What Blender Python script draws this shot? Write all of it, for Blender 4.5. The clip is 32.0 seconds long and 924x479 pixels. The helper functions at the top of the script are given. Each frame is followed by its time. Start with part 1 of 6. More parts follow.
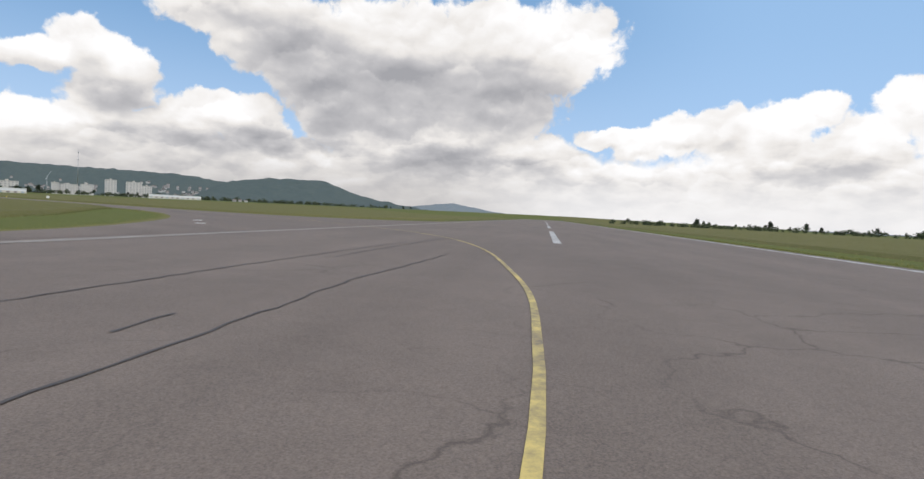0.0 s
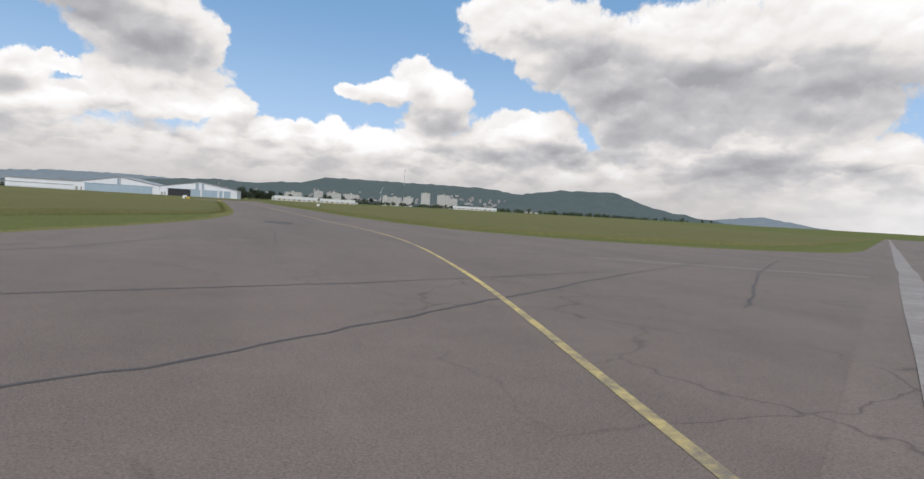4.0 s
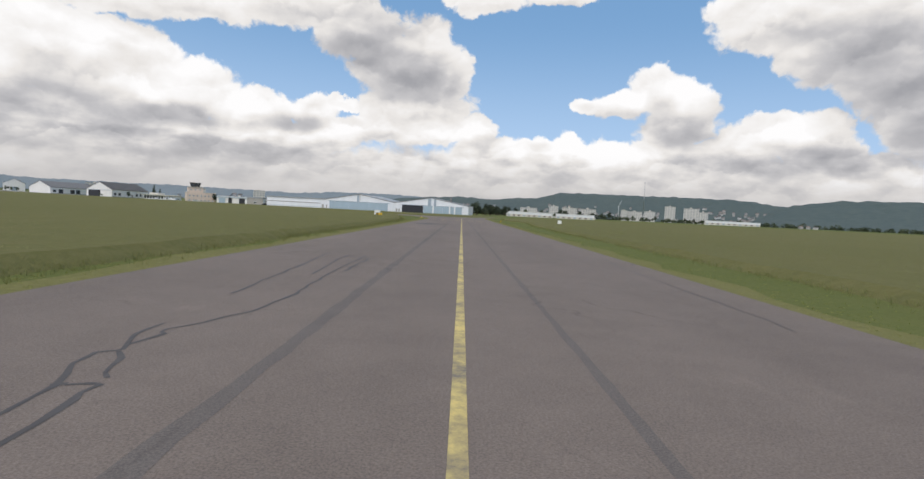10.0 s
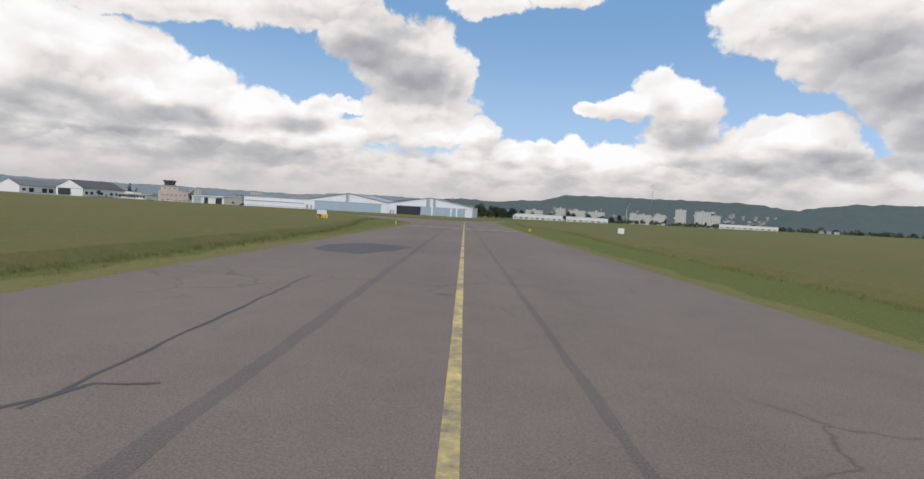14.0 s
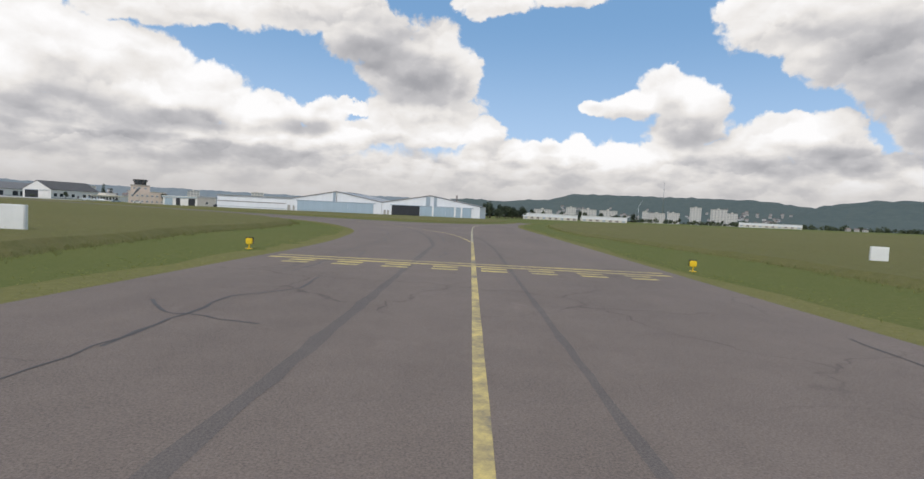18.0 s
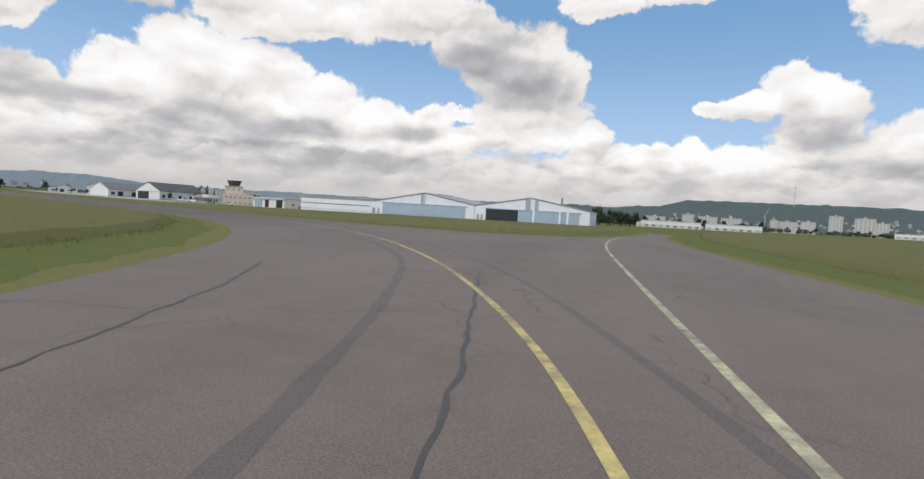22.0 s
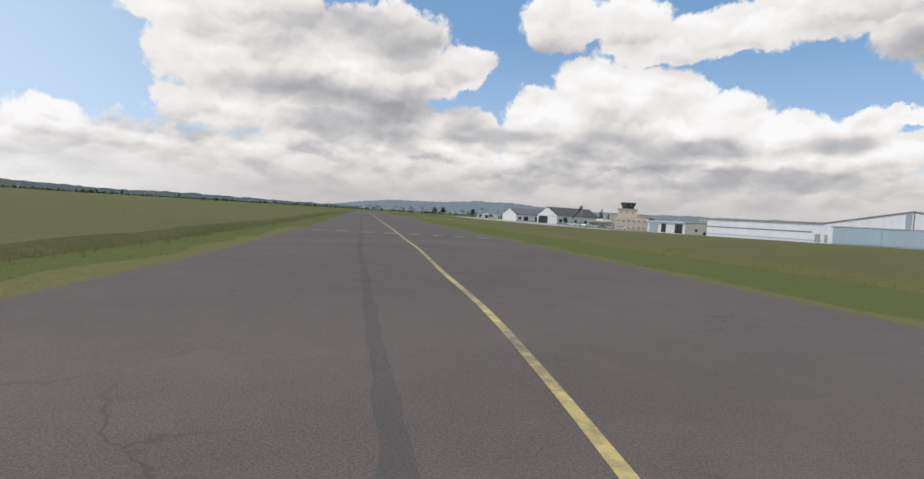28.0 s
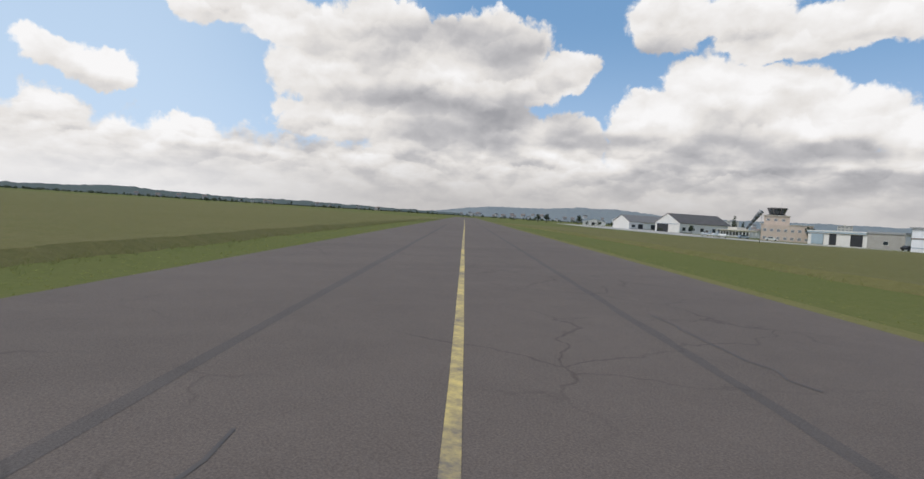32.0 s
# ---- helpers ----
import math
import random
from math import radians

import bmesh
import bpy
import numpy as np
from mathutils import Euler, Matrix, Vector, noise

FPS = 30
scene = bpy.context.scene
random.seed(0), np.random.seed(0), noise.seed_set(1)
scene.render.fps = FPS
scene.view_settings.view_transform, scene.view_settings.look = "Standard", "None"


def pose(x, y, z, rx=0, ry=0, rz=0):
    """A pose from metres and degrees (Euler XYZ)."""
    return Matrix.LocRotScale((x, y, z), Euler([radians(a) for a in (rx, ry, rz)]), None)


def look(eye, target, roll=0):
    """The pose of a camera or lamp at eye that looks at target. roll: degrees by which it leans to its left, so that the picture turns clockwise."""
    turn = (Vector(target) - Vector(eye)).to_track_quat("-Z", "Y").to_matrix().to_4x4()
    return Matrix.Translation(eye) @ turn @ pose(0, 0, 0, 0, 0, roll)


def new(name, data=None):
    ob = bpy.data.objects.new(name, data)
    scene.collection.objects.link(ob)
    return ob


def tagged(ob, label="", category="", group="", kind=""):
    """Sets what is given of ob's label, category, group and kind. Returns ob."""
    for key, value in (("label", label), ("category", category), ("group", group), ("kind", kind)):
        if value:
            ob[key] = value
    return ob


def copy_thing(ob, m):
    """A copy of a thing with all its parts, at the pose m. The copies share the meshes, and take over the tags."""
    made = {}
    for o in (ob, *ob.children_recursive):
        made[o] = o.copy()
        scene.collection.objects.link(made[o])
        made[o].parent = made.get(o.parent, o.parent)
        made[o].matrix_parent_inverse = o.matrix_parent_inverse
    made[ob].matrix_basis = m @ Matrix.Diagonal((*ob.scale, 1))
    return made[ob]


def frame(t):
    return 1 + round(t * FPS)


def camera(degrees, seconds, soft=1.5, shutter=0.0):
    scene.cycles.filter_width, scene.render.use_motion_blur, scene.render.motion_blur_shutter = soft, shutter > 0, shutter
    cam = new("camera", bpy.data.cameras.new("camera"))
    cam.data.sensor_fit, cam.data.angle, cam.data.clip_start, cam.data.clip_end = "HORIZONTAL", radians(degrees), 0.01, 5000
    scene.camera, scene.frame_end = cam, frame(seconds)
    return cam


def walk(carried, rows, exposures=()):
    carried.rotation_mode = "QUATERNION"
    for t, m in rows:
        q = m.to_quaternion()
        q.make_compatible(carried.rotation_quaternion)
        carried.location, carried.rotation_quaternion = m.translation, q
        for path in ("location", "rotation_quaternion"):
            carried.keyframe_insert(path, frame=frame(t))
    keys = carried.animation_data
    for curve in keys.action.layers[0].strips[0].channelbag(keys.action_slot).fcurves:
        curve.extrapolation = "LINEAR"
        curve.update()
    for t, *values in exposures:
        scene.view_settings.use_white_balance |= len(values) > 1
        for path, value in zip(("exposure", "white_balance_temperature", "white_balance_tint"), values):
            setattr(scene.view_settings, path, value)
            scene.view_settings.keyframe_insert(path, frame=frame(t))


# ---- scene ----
# The camera's way: seconds, place, turn
ROWS = [
    (0, -36.60, -78.13, 1.343, 87.49, -2.82, -51.96),
    (0.5, -31.66, -74.15, 1.344, 87.50, -2.92, -50.23),
    (1, -26.91, -69.99, 1.343, 87.12, -3.13, -47.29),
    (1.5, -22.50, -65.64, 1.333, 87.16, -3.17, -43.52),
    (2, -18.53, -61.33, 1.350, 87.29, -3.28, -40.67),
    (2.5, -14.99, -57.07, 1.350, 87.23, -3.45, -37.72),
    (3, -11.91, -52.82, 1.352, 87.21, -3.56, -33.45),
    (3.5, -9.32, -48.53, 1.349, 87.30, -3.38, -28.22),
    (4, -7.19, -44.23, 1.342, 87.13, -3.56, -23.28),
    (4.5, -5.43, -39.89, 1.348, 87.23, -3.58, -19.51),
    (5, -3.90, -35.44, 1.350, 87.31, -3.48, -16.59),
    (5.5, -2.62, -30.95, 1.350, 87.31, -3.42, -13.56),
    (6, -1.61, -26.47, 1.349, 87.23, -3.42, -10.11),
    (6.5, -0.88, -22.03, 1.333, 87.12, -3.43, -6.61),
    (7, -0.43, -17.67, 1.370, 87.20, -3.35, -4.02),
    (7.5, -0.18, -13.33, 1.341, 87.40, -3.55, -1.62),
    (8, -0.07, -8.92, 1.351, 87.55, -3.28, -0.18),
    (8.5, -0.03, -4.48, 1.350, 87.47, -3.28, 0.17),
    (9, -0.00, 0.00, 1.354, 87.22, -3.33, -0.03),
    (9.5, 0.02, 4.52, 1.351, 87.00, -3.16, -0.08),
    (10, 0.05, 9.11, 1.351, 87.29, -3.11, -0.02),
    (10.5, 0.07, 13.76, 1.349, 87.23, -3.36, 0.05),
    (11, 0.06, 18.47, 1.350, 87.36, -3.37, 0.75),
    (11.5, -0.01, 23.25, 1.350, 87.48, -3.31, 1.51),
    (12, -0.06, 28.10, 1.350, 87.43, -3.34, 0.73),
    (12.5, -0.06, 33.04, 1.350, 87.37, -3.43, -0.19),
    (13, -0.01, 38.06, 1.344, 87.48, -3.46, -0.36),
    (13.5, 0.08, 43.16, 1.351, 87.59, -3.33, -0.15),
    (14, 0.11, 48.28, 1.350, 87.50, -3.37, 0.29),
    (14.5, 0.11, 53.42, 1.351, 87.53, -3.30, 0.59),
    (15, 0.09, 58.55, 1.350, 87.42, -3.34, 0.82),
    (15.5, 0.06, 63.66, 1.350, 87.38, -3.36, 0.77),
    (16, 0.04, 68.73, 1.350, 87.44, -3.30, 0.46),
    (16.5, 0.04, 73.71, 1.362, 87.54, -3.15, 0.16),
    (17, 0.04, 78.61, 1.350, 87.38, -3.02, 0.48),
    (17.5, -0.00, 83.38, 1.362, 87.41, -2.80, 0.86),
    (18, -0.04, 87.98, 1.365, 87.49, -2.84, 0.89),
    (18.5, -0.05, 92.39, 1.356, 87.25, -2.88, 0.47),
    (19, 0.00, 96.55, 1.359, 87.21, -2.64, 0.21),
    (19.5, 0.05, 100.79, 1.367, 87.28, -2.96, 0.55),
    (20, 0.05, 105.02, 1.341, 87.01, -3.32, 1.69),
    (20.5, -0.09, 109.20, 1.338, 87.31, -3.41, 3.24),
    (21, -0.35, 113.39, 1.349, 87.25, -3.38, 5.00),
    (21.5, -0.77, 117.52, 1.351, 87.42, -3.28, 7.72),
    (22, -1.40, 121.55, 1.350, 87.45, -3.52, 11.24),
    (22.5, -2.24, 125.47, 1.350, 87.21, -3.63, 14.43),
    (23, -3.27, 129.27, 1.344, 86.88, -3.71, 17.25),
    (23.5, -4.47, 132.94, 1.351, 86.98, -3.68, 20.23),
    (24, -5.84, 136.43, 1.370, 87.10, -3.79, 23.43),
    (24.5, -7.38, 139.75, 1.338, 86.88, -3.90, 27.14),
    (25, -9.14, 143.00, 1.352, 86.96, -3.93, 31.16),
    (25.5, -11.13, 146.13, 1.368, 87.15, -3.89, 35.14),
    (26, -13.28, 149.16, 1.330, 87.36, -3.86, 39.06),
    (26.5, -15.64, 152.00, 1.351, 87.53, -3.75, 42.27),
    (27, -18.16, 154.71, 1.350, 87.44, -3.52, 44.72),
    (27.5, -20.80, 157.33, 1.350, 87.39, -3.42, 47.20),
    (28, -23.59, 159.84, 1.350, 87.46, -3.48, 49.76),
    (28.5, -26.51, 162.25, 1.351, 87.64, -3.67, 52.39),
    (29, -29.58, 164.57, 1.351, 87.68, -3.78, 55.01),
    (29.5, -32.78, 166.80, 1.340, 87.41, -3.66, 56.72),
    (30, -36.09, 169.03, 1.358, 87.37, -3.37, 57.58),
    (30.5, -39.41, 171.20, 1.352, 87.41, -3.29, 58.21),
    (31, -42.70, 173.32, 1.348, 87.60, -3.46, 58.97),
    (31.5, -45.95, 175.32, 1.351, 87.58, -3.47, 59.45),
    (32, -49.16, 177.24, 1.348, 87.53, -3.52, 59.93),
]
cam = camera(78.20, 32.0, soft=1.5, shutter=0.0)
walk(cam, [(t, pose(*p)) for t, *p in ROWS], exposures=((0.0, 0.04, 6530, 11), (9.0, 0.0, 6530, 11), (24.0, 0.0, 6530, 11), (29.0, -0.06, 6530, 11), (32.0, -0.08, 6530, 11)))

# ---- world, sun ----
SUN_AZ, SUN_EL = 205.0, 52.0          # compass angle from +y to +x, and height
world = bpy.data.worlds.new("world")
scene.world = world
world.use_nodes = True
wt = world.node_tree
wt.nodes.clear()


def wn(kind, **sets):
    n = wt.nodes.new(kind)
    for key, value in sets.items():
        n.inputs[int(key[1:])].default_value = value
    return n


def wmath(op, a, b=None, c=None):
    n = wt.nodes.new("ShaderNodeMath")
    n.operation = op
    for k, v in enumerate((a, b, c)):
        if v is None:
            continue
        if isinstance(v, (int, float)):
            n.inputs[k].default_value = v
        else:
            wt.links.new(v, n.inputs[k])
    return n.outputs[0]


def wvec(op, a, b=None, c=None, out=0):
    n = wt.nodes.new("ShaderNodeVectorMath")
    n.operation = op
    for k, v in enumerate((a, b, c)):
        if v is None:
            continue
        if isinstance(v, tuple):
            n.inputs[k].default_value = v
        else:
            wt.links.new(v, n.inputs[k])
    return n.outputs[out]


def wstep(x, lo, hi, a=0.0, b=1.0):
    n = wt.nodes.new("ShaderNodeMapRange")
    n.interpolation_type = "SMOOTHSTEP"
    wt.links.new(x, n.inputs[0])
    for k, v in ((1, lo), (2, hi), (3, a), (4, b)):
        n.inputs[k].default_value = v
    return n.outputs[0]


def wmix(fac, a, b):
    n = wt.nodes.new("ShaderNodeMix")
    n.data_type = "RGBA"
    wt.links.new(fac, n.inputs[0])
    for k, v in ((6, a), (7, b)):
        if isinstance(v, tuple):
            n.inputs[k].default_value = (*v, 1)
        else:
            wt.links.new(v, n.inputs[k])
    return n.outputs[2]


def wnoise(vec, scale, detail, rough=0.55, kind="Fac"):
    n = wt.nodes.new("ShaderNodeTexNoise")
    n.inputs["Scale"].default_value, n.inputs["Detail"].default_value, n.inputs["Roughness"].default_value = scale, detail, rough
    wt.links.new(vec, n.inputs["Vector"])
    return n.outputs[kind]


tc = wt.nodes.new("ShaderNodeTexCoord")
ray_dir = tc.outputs["Generated"]
sep = wt.nodes.new("ShaderNodeSeparateXYZ")
wt.links.new(ray_dir, sep.inputs[0])
az = wmath("MULTIPLY", wmath("ARCTAN2", sep.outputs[0], sep.outputs[1]), 57.29578)
el = wmath("MULTIPLY", wmath("ARCSINE", sep.outputs[2]), 57.29578)
comb = wt.nodes.new("ShaderNodeCombineXYZ")
wt.links.new(az, comb.inputs[0])
wt.links.new(el, comb.inputs[1])
# billows: the sky's coordinates pushed about by noise at two sizes
warp = wvec("SUBTRACT", wnoise(ray_dir, 8.0, 7, 0.56, "Color"), (0.5, 0.5, 0.5))
warp2 = wvec("SUBTRACT", wnoise(ray_dir, 40.0, 5, 0.6, "Color"), (0.5, 0.5, 0.5))
p_sky = wvec("ADD", wvec("MULTIPLY_ADD", warp, (4.6, 4.2, 0.0), comb.outputs[0]), wvec("MULTIPLY", warp2, (0.9, 0.9, 0.0)))


def puffs(at, rows, soft):
    """The nearest of many heaps of cloud: below 1 inside one. Rows: compass angle, height, half width, half height."""
    field = None
    for a, e, w, h in rows:
        d = wvec("LENGTH", wvec("MULTIPLY_ADD", at, (1 / w, 1 / h, 0.0), (-a / w, -e / h, 0.0)), out=1)
        field = d if field is None else wmath("SMOOTH_MIN", field, d, soft)
    return field


HEAPS_HILL = [(18.2, 12.2, 2.4, 2.0), (20.8, 11.2, 2.6, 2.2), (14.8, 11.0, 2.6, 1.3), (12.2, 10.8, 1.6, 0.8), (20.0, 8.6, 3.2, 2.6),
    (28.2, 8.2, 2.6, 1.6), (31.0, 7.8, 2.4, 2.0), (26.0, 6.8, 3.0, 2.0), (32.5, 6.0, 2.5, 1.6), (35.5, 5.0, 3.0, 1.5)]
HEAPS_TOWN = [(27, 18.3, 4.5, 2.6), (33, 16, 5.5, 3.8), (37, 12.4, 4.5, 3.2), (45, 15, 9, 5), (55, 15.5, 8, 5), (60.5, 16.5, 5.5, 4),
    (46, 10.5, 8, 3), (55, 10.5, 7, 2.5), (48, 7, 10, 3), (58, 6, 6, 2.2), (39.0, 9.6, 4.4, 3.6), (44, 8.8, 6, 2.6)]
HEAPS_RUNWAY = [(66, 8, 3, 0.9), (69.5, 7.4, 3, 1.4), (72, 8.3, 2.4, 1.7), (76, 8.4, 3, 2.1), (81, 8.8, 3, 2.3), (83.5, 10, 2.3, 1.7),
    (80, 6, 5, 2.4), (86.5, 7, 3.4, 2.5), (90, 10.3, 2.4, 2.3), (94, 9, 4.5, 5)]
HEAPS_AHEAD = [(-37, 12, 4.4, 3.5), (-33.5, 11, 4, 3.3), (-29, 9, 5, 3.1), (-25, 9.7, 3.4, 2.5), (-20, 9.2, 2.7, 1.5), (-15.3, 9.4, 2.7, 1.3),
    (-12.3, 9.9, 2.6, 0.7), (-32, 16.6, 6, 1.8), (-26, 17.5, 6, 2.0), (-17, 18.6, 7, 2.2)]
HEAPS_MID = [(-11, 17, 4, 2.6), (-8, 14, 3.2, 2.8), (-4.5, 14.6, 4, 4), (-1.6, 13, 2.0, 2.8), (-5, 10.2, 5, 1.9), (1.5, 20.2, 4, 1.5),
    (9, 21, 4, 1.2), (-8, 8, 4, 1.6), (-3, 8, 4, 1.3), (0.8, 8, 1.7, 1.3), (-14, 7, 4, 1.7)]
HEAPS_ROW = [(-20, 6.5, 4, 1.9), (-26, 6, 5, 2), (-34, 6, 6, 2.5), (-42, 8, 4.5, 4), (7.0, 6.2, 2.4, 1.4), (10.6, 6.8, 1.8, 1.5), (14, 6, 2.2, 1.4), (17.5, 6, 2, 1.4),
    (3, 5.8, 4, 1.4), (23.5, 6, 2.6, 1.6)]
HEAPS_TURN = [(-60, 12.6, 4, 2.8), (-55, 13.6, 4, 2.5), (-50.4, 14.6, 3.2, 2), (-57, 8, 5, 3), (-50, 8.3, 4, 2.5), (-42, 10.3, 4, 2), (-37.5, 11.8, 4, 2.3),
    (-31, 12.4, 4, 2.1), (-41, 18.4, 4, 2.4), (-34, 18, 4, 2.2)]
HEAPS_LAST = [(-96, 11, 2.5, 1.4), (-92.5, 10.2, 2.4, 1.4), (-96, 6, 3, 2.2), (-91, 4.8, 3, 1.6), (-86, 5.4, 3, 1.7), (-84, 17.2, 4, 1.9), (-77, 16.6, 5, 2.4),
    (-68, 16.5, 7, 3.2), (-58, 16.7, 5.5, 2.8), (-74, 12.5, 5, 2.5), (-66, 12, 7, 3.4), (-58, 11, 4, 2.2), (-73, 8.5, 6, 2), (-64, 8, 8, 2.6), (-62, 5.6, 8, 2.8), (-53.5, 6.4, 6, 2.4), (-65, 13, 5, 3)]


def heaps(at):
    field = None
    for rows in (HEAPS_HILL, HEAPS_TOWN, HEAPS_RUNWAY, HEAPS_AHEAD, HEAPS_MID, HEAPS_ROW, HEAPS_TURN, HEAPS_LAST):
        f = puffs(at, rows, 0.22)
        field = f if field is None else wmath("MINIMUM", field, f)
    return field


# cauliflower billows: round cells at several sizes
p_cell = wvec("ADD", wvec("MULTIPLY_ADD", warp, (2.2, 2.0, 0.0), comb.outputs[0]), wvec("MULTIPLY", warp2, (0.5, 0.5, 0.0)))


def billow(at, scale, squash=1.0, detail=1.6):
    n = wt.nodes.new("ShaderNodeTexVoronoi")
    n.voronoi_dimensions, n.feature, n.normalize = "2D", "SMOOTH_F1", True
    n.inputs["Scale"].default_value, n.inputs["Detail"].default_value = scale, detail
    n.inputs["Roughness"].default_value, n.inputs["Lacunarity"].default_value = 0.52, 2.3
    n.inputs["Smoothness"].default_value = 0.45
    wt.links.new(wvec("MULTIPLY", at, (1.0, squash, 0.0)), n.inputs["Vector"])
    return n.outputs["Distance"]


warp3 = wvec("SUBTRACT", wnoise(ray_dir, 17.0, 5, 0.6, "Color"), (0.5, 0.5, 0.5))
p_cell = wvec("MULTIPLY_ADD", warp3, (2.2, 2.0, 0.0), p_cell)
p_heap = wvec("MULTIPLY_ADD", warp3, (4.0, 3.5, 0.0), wvec("ADD", wvec("MULTIPLY_ADD", warp, (3.4, 3.0, 0.0), comb.outputs[0]), wvec("MULTIPLY", warp2, (0.8, 0.8, 0.0))))
cells_edge = billow(p_cell, 0.36, 1.0, 3.0)


def stacked(at, scale, squash, soft=0.3):
    """Heaps one before the other: how high a place lies within its own heap."""
    n = wt.nodes.new("ShaderNodeTexVoronoi")
    n.voronoi_dimensions, n.feature = "2D", "SMOOTH_F1"
    n.inputs["Scale"].default_value, n.inputs["Randomness"].default_value, n.inputs["Smoothness"].default_value = scale, 1.0, soft
    flat = wvec("MULTIPLY", at, (1.0, squash, 0.0))
    wt.links.new(flat, n.inputs["Vector"])
    d = wt.nodes.new("ShaderNodeSeparateXYZ")
    wt.links.new(wvec("SUBTRACT", flat, n.outputs["Position"]), d.inputs[0])
    up = wmath("SUBTRACT", wmath("MULTIPLY", d.outputs[1], scale), wmath("MULTIPLY", d.outputs[0], 0.25 * scale))
    return wstep(up, -0.55, 0.6, -0.5, 0.5)


big_heaps = stacked(p_heap, 0.17, 1.3)
mid_heaps = stacked(p_cell, 0.40, 1.25)
low_heaps = stacked(p_cell, 0.30, 1.9)
lump = wmath("MULTIPLY", wmath("MULTIPLY", wmath("SUBTRACT", cells_edge, 0.40), 0.95), wstep(el, 4.5, 8.5, 0.25, 1.0))
cloud = heaps(p_sky)
above = heaps(wvec("ADD", p_sky, (-0.5, 1.5, 0.0)))
sep2 = wt.nodes.new("ShaderNodeSeparateXYZ")
wt.links.new(p_sky, sep2.inputs[0])
low = wmath("DIVIDE", wmath("ADD", sep2.outputs[1], 0.6), 6.6)
topness = wmath("SUBTRACT", above, cloud)
core = wstep(cloud, 0.95, 0.25)
cloud = wmath("ADD", wmath("SMOOTH_MIN", cloud, low, 0.2), lump)
# overhead and behind, the same broken cumulus goes on
broad = wnoise(ray_dir, 2.6, 8, 0.6)
outside = wmath("MAXIMUM", wstep(el, 19.5, 25.0), wmath("MAXIMUM", wstep(az, 96, 110), wstep(az, -99, -112)))
rest = wmath("ADD", wmath("SUBTRACT", 2.35, wmath("MULTIPLY", broad, 2.6)), wmath("MULTIPLY", wmath("SUBTRACT", 1.0, outside), 3.0))
cloud = wmath("MINIMUM", cloud, rest)
cover = wstep(cloud, 1.10, 0.88)
# lit tops, grey bases and soft billows
p_soft = wvec("ADD", comb.outputs[0], wvec("MULTIPLY", wvec("SUBTRACT", wnoise(ray_dir, 7.0, 3, 0.5, "Color"), (0.5, 0.5, 0.5)), (3.0, 2.2, 0.0)))
p_bil = wvec("MULTIPLY", wvec("ADD", p_soft, wvec("MULTIPLY", warp2, (0.7, 0.7, 0.0))), (0.62, 1.0, 1.0))
bil_a = wnoise(p_bil, 0.5, 3, 0.45)
bil_b = wnoise(wvec("ADD", p_bil, (-0.2, 0.7, 0.0)), 0.5, 3, 0.45)
relief = wmath("SUBTRACT", bil_a, bil_b)
bases = wmath("MINIMUM", puffs(p_soft, [(47, 12, 10, 3.0), (56, 11.2, 8, 2.6), (36.5, 11.6, 4, 3.4), (20.8, 8.4, 3, 1.3), (-4.6, 12.3, 4, 2.7), (-34, 7.4, 6, 1.6),
                                        (-28, 7.2, 5, 1.3), (-57, 8.4, 5, 2.2), (-66, 10.4, 7, 1.8), (-62, 16.8, 11, 2.2)], 0.3),
              puffs(p_soft, [(-16, 7.9, 3, 0.9), (-44, 15.5, 4, 1.6), (36.5, 13, 6, 5), (42, 11, 6, 4), (36, 14.5, 6, 3.5), (31, 17, 4, 1.6), (38.5, 9.2, 3, 2.5), (38, 13, 4, 3), (-46, 8, 6, 0.8),
                             (-57, 10.2, 6, 2.0), (-50, 9.4, 3, 1.8), (-8, 17.5, 6, 2.0), (-30, 4.6, 16, 1.3), (-64, 8.4, 6, 1.5), (50, 5.5, 9, 2.0), (33, 5.8, 6, 1.4), (24, 5.4, 5, 1.0), (-10, 14.6, 5, 2.6)], 0.3))
shade = wstep(bases, 1.5, 0.2)
# where the sun strikes the heaps
crowns = wmath("MINIMUM", puffs(p_soft, [(-29, 10.5, 5, 3), (-34, 13, 4, 2.4), (-23, 9, 3, 1.6), (-12, 8.5, 2.5, 1.4), (-3.5, 7.8, 4, 1.1), (0.5, 8.4, 2, 1), (21, 12.2, 2.5, 1.6), (16, 11, 2, 0.8), (29.5, 8.4, 2.4, 1.0), (10.5, 7.2, 1.5, 1)], 0.3),
               wmath("MINIMUM", puffs(p_soft, [(-41, 9.8, 4, 1.8), (-62, 14.6, 4, 1.4), (-79, 15, 3, 1.5), (-86, 5.8, 3, 1), (-91, 10.4, 3, 1), (-68, 9.4, 5, 1.4), (-31, 4.6, 9, 0.7), (-50, 6.4, 4, 0.9)], 0.3),
                     puffs(p_soft, [(59, 17.6, 5, 2.2), (64, 15, 3, 2), (29, 17.8, 4, 1.4), (82, 9.2, 4, 2.2), (72, 8, 4, 1.2), (70, 5.5, 8, 1.6), (90, 9, 4, 3), (14, 6.2, 3, 0.9)], 0.3)))
struck = wstep(crowns, 1.6, 0.3)
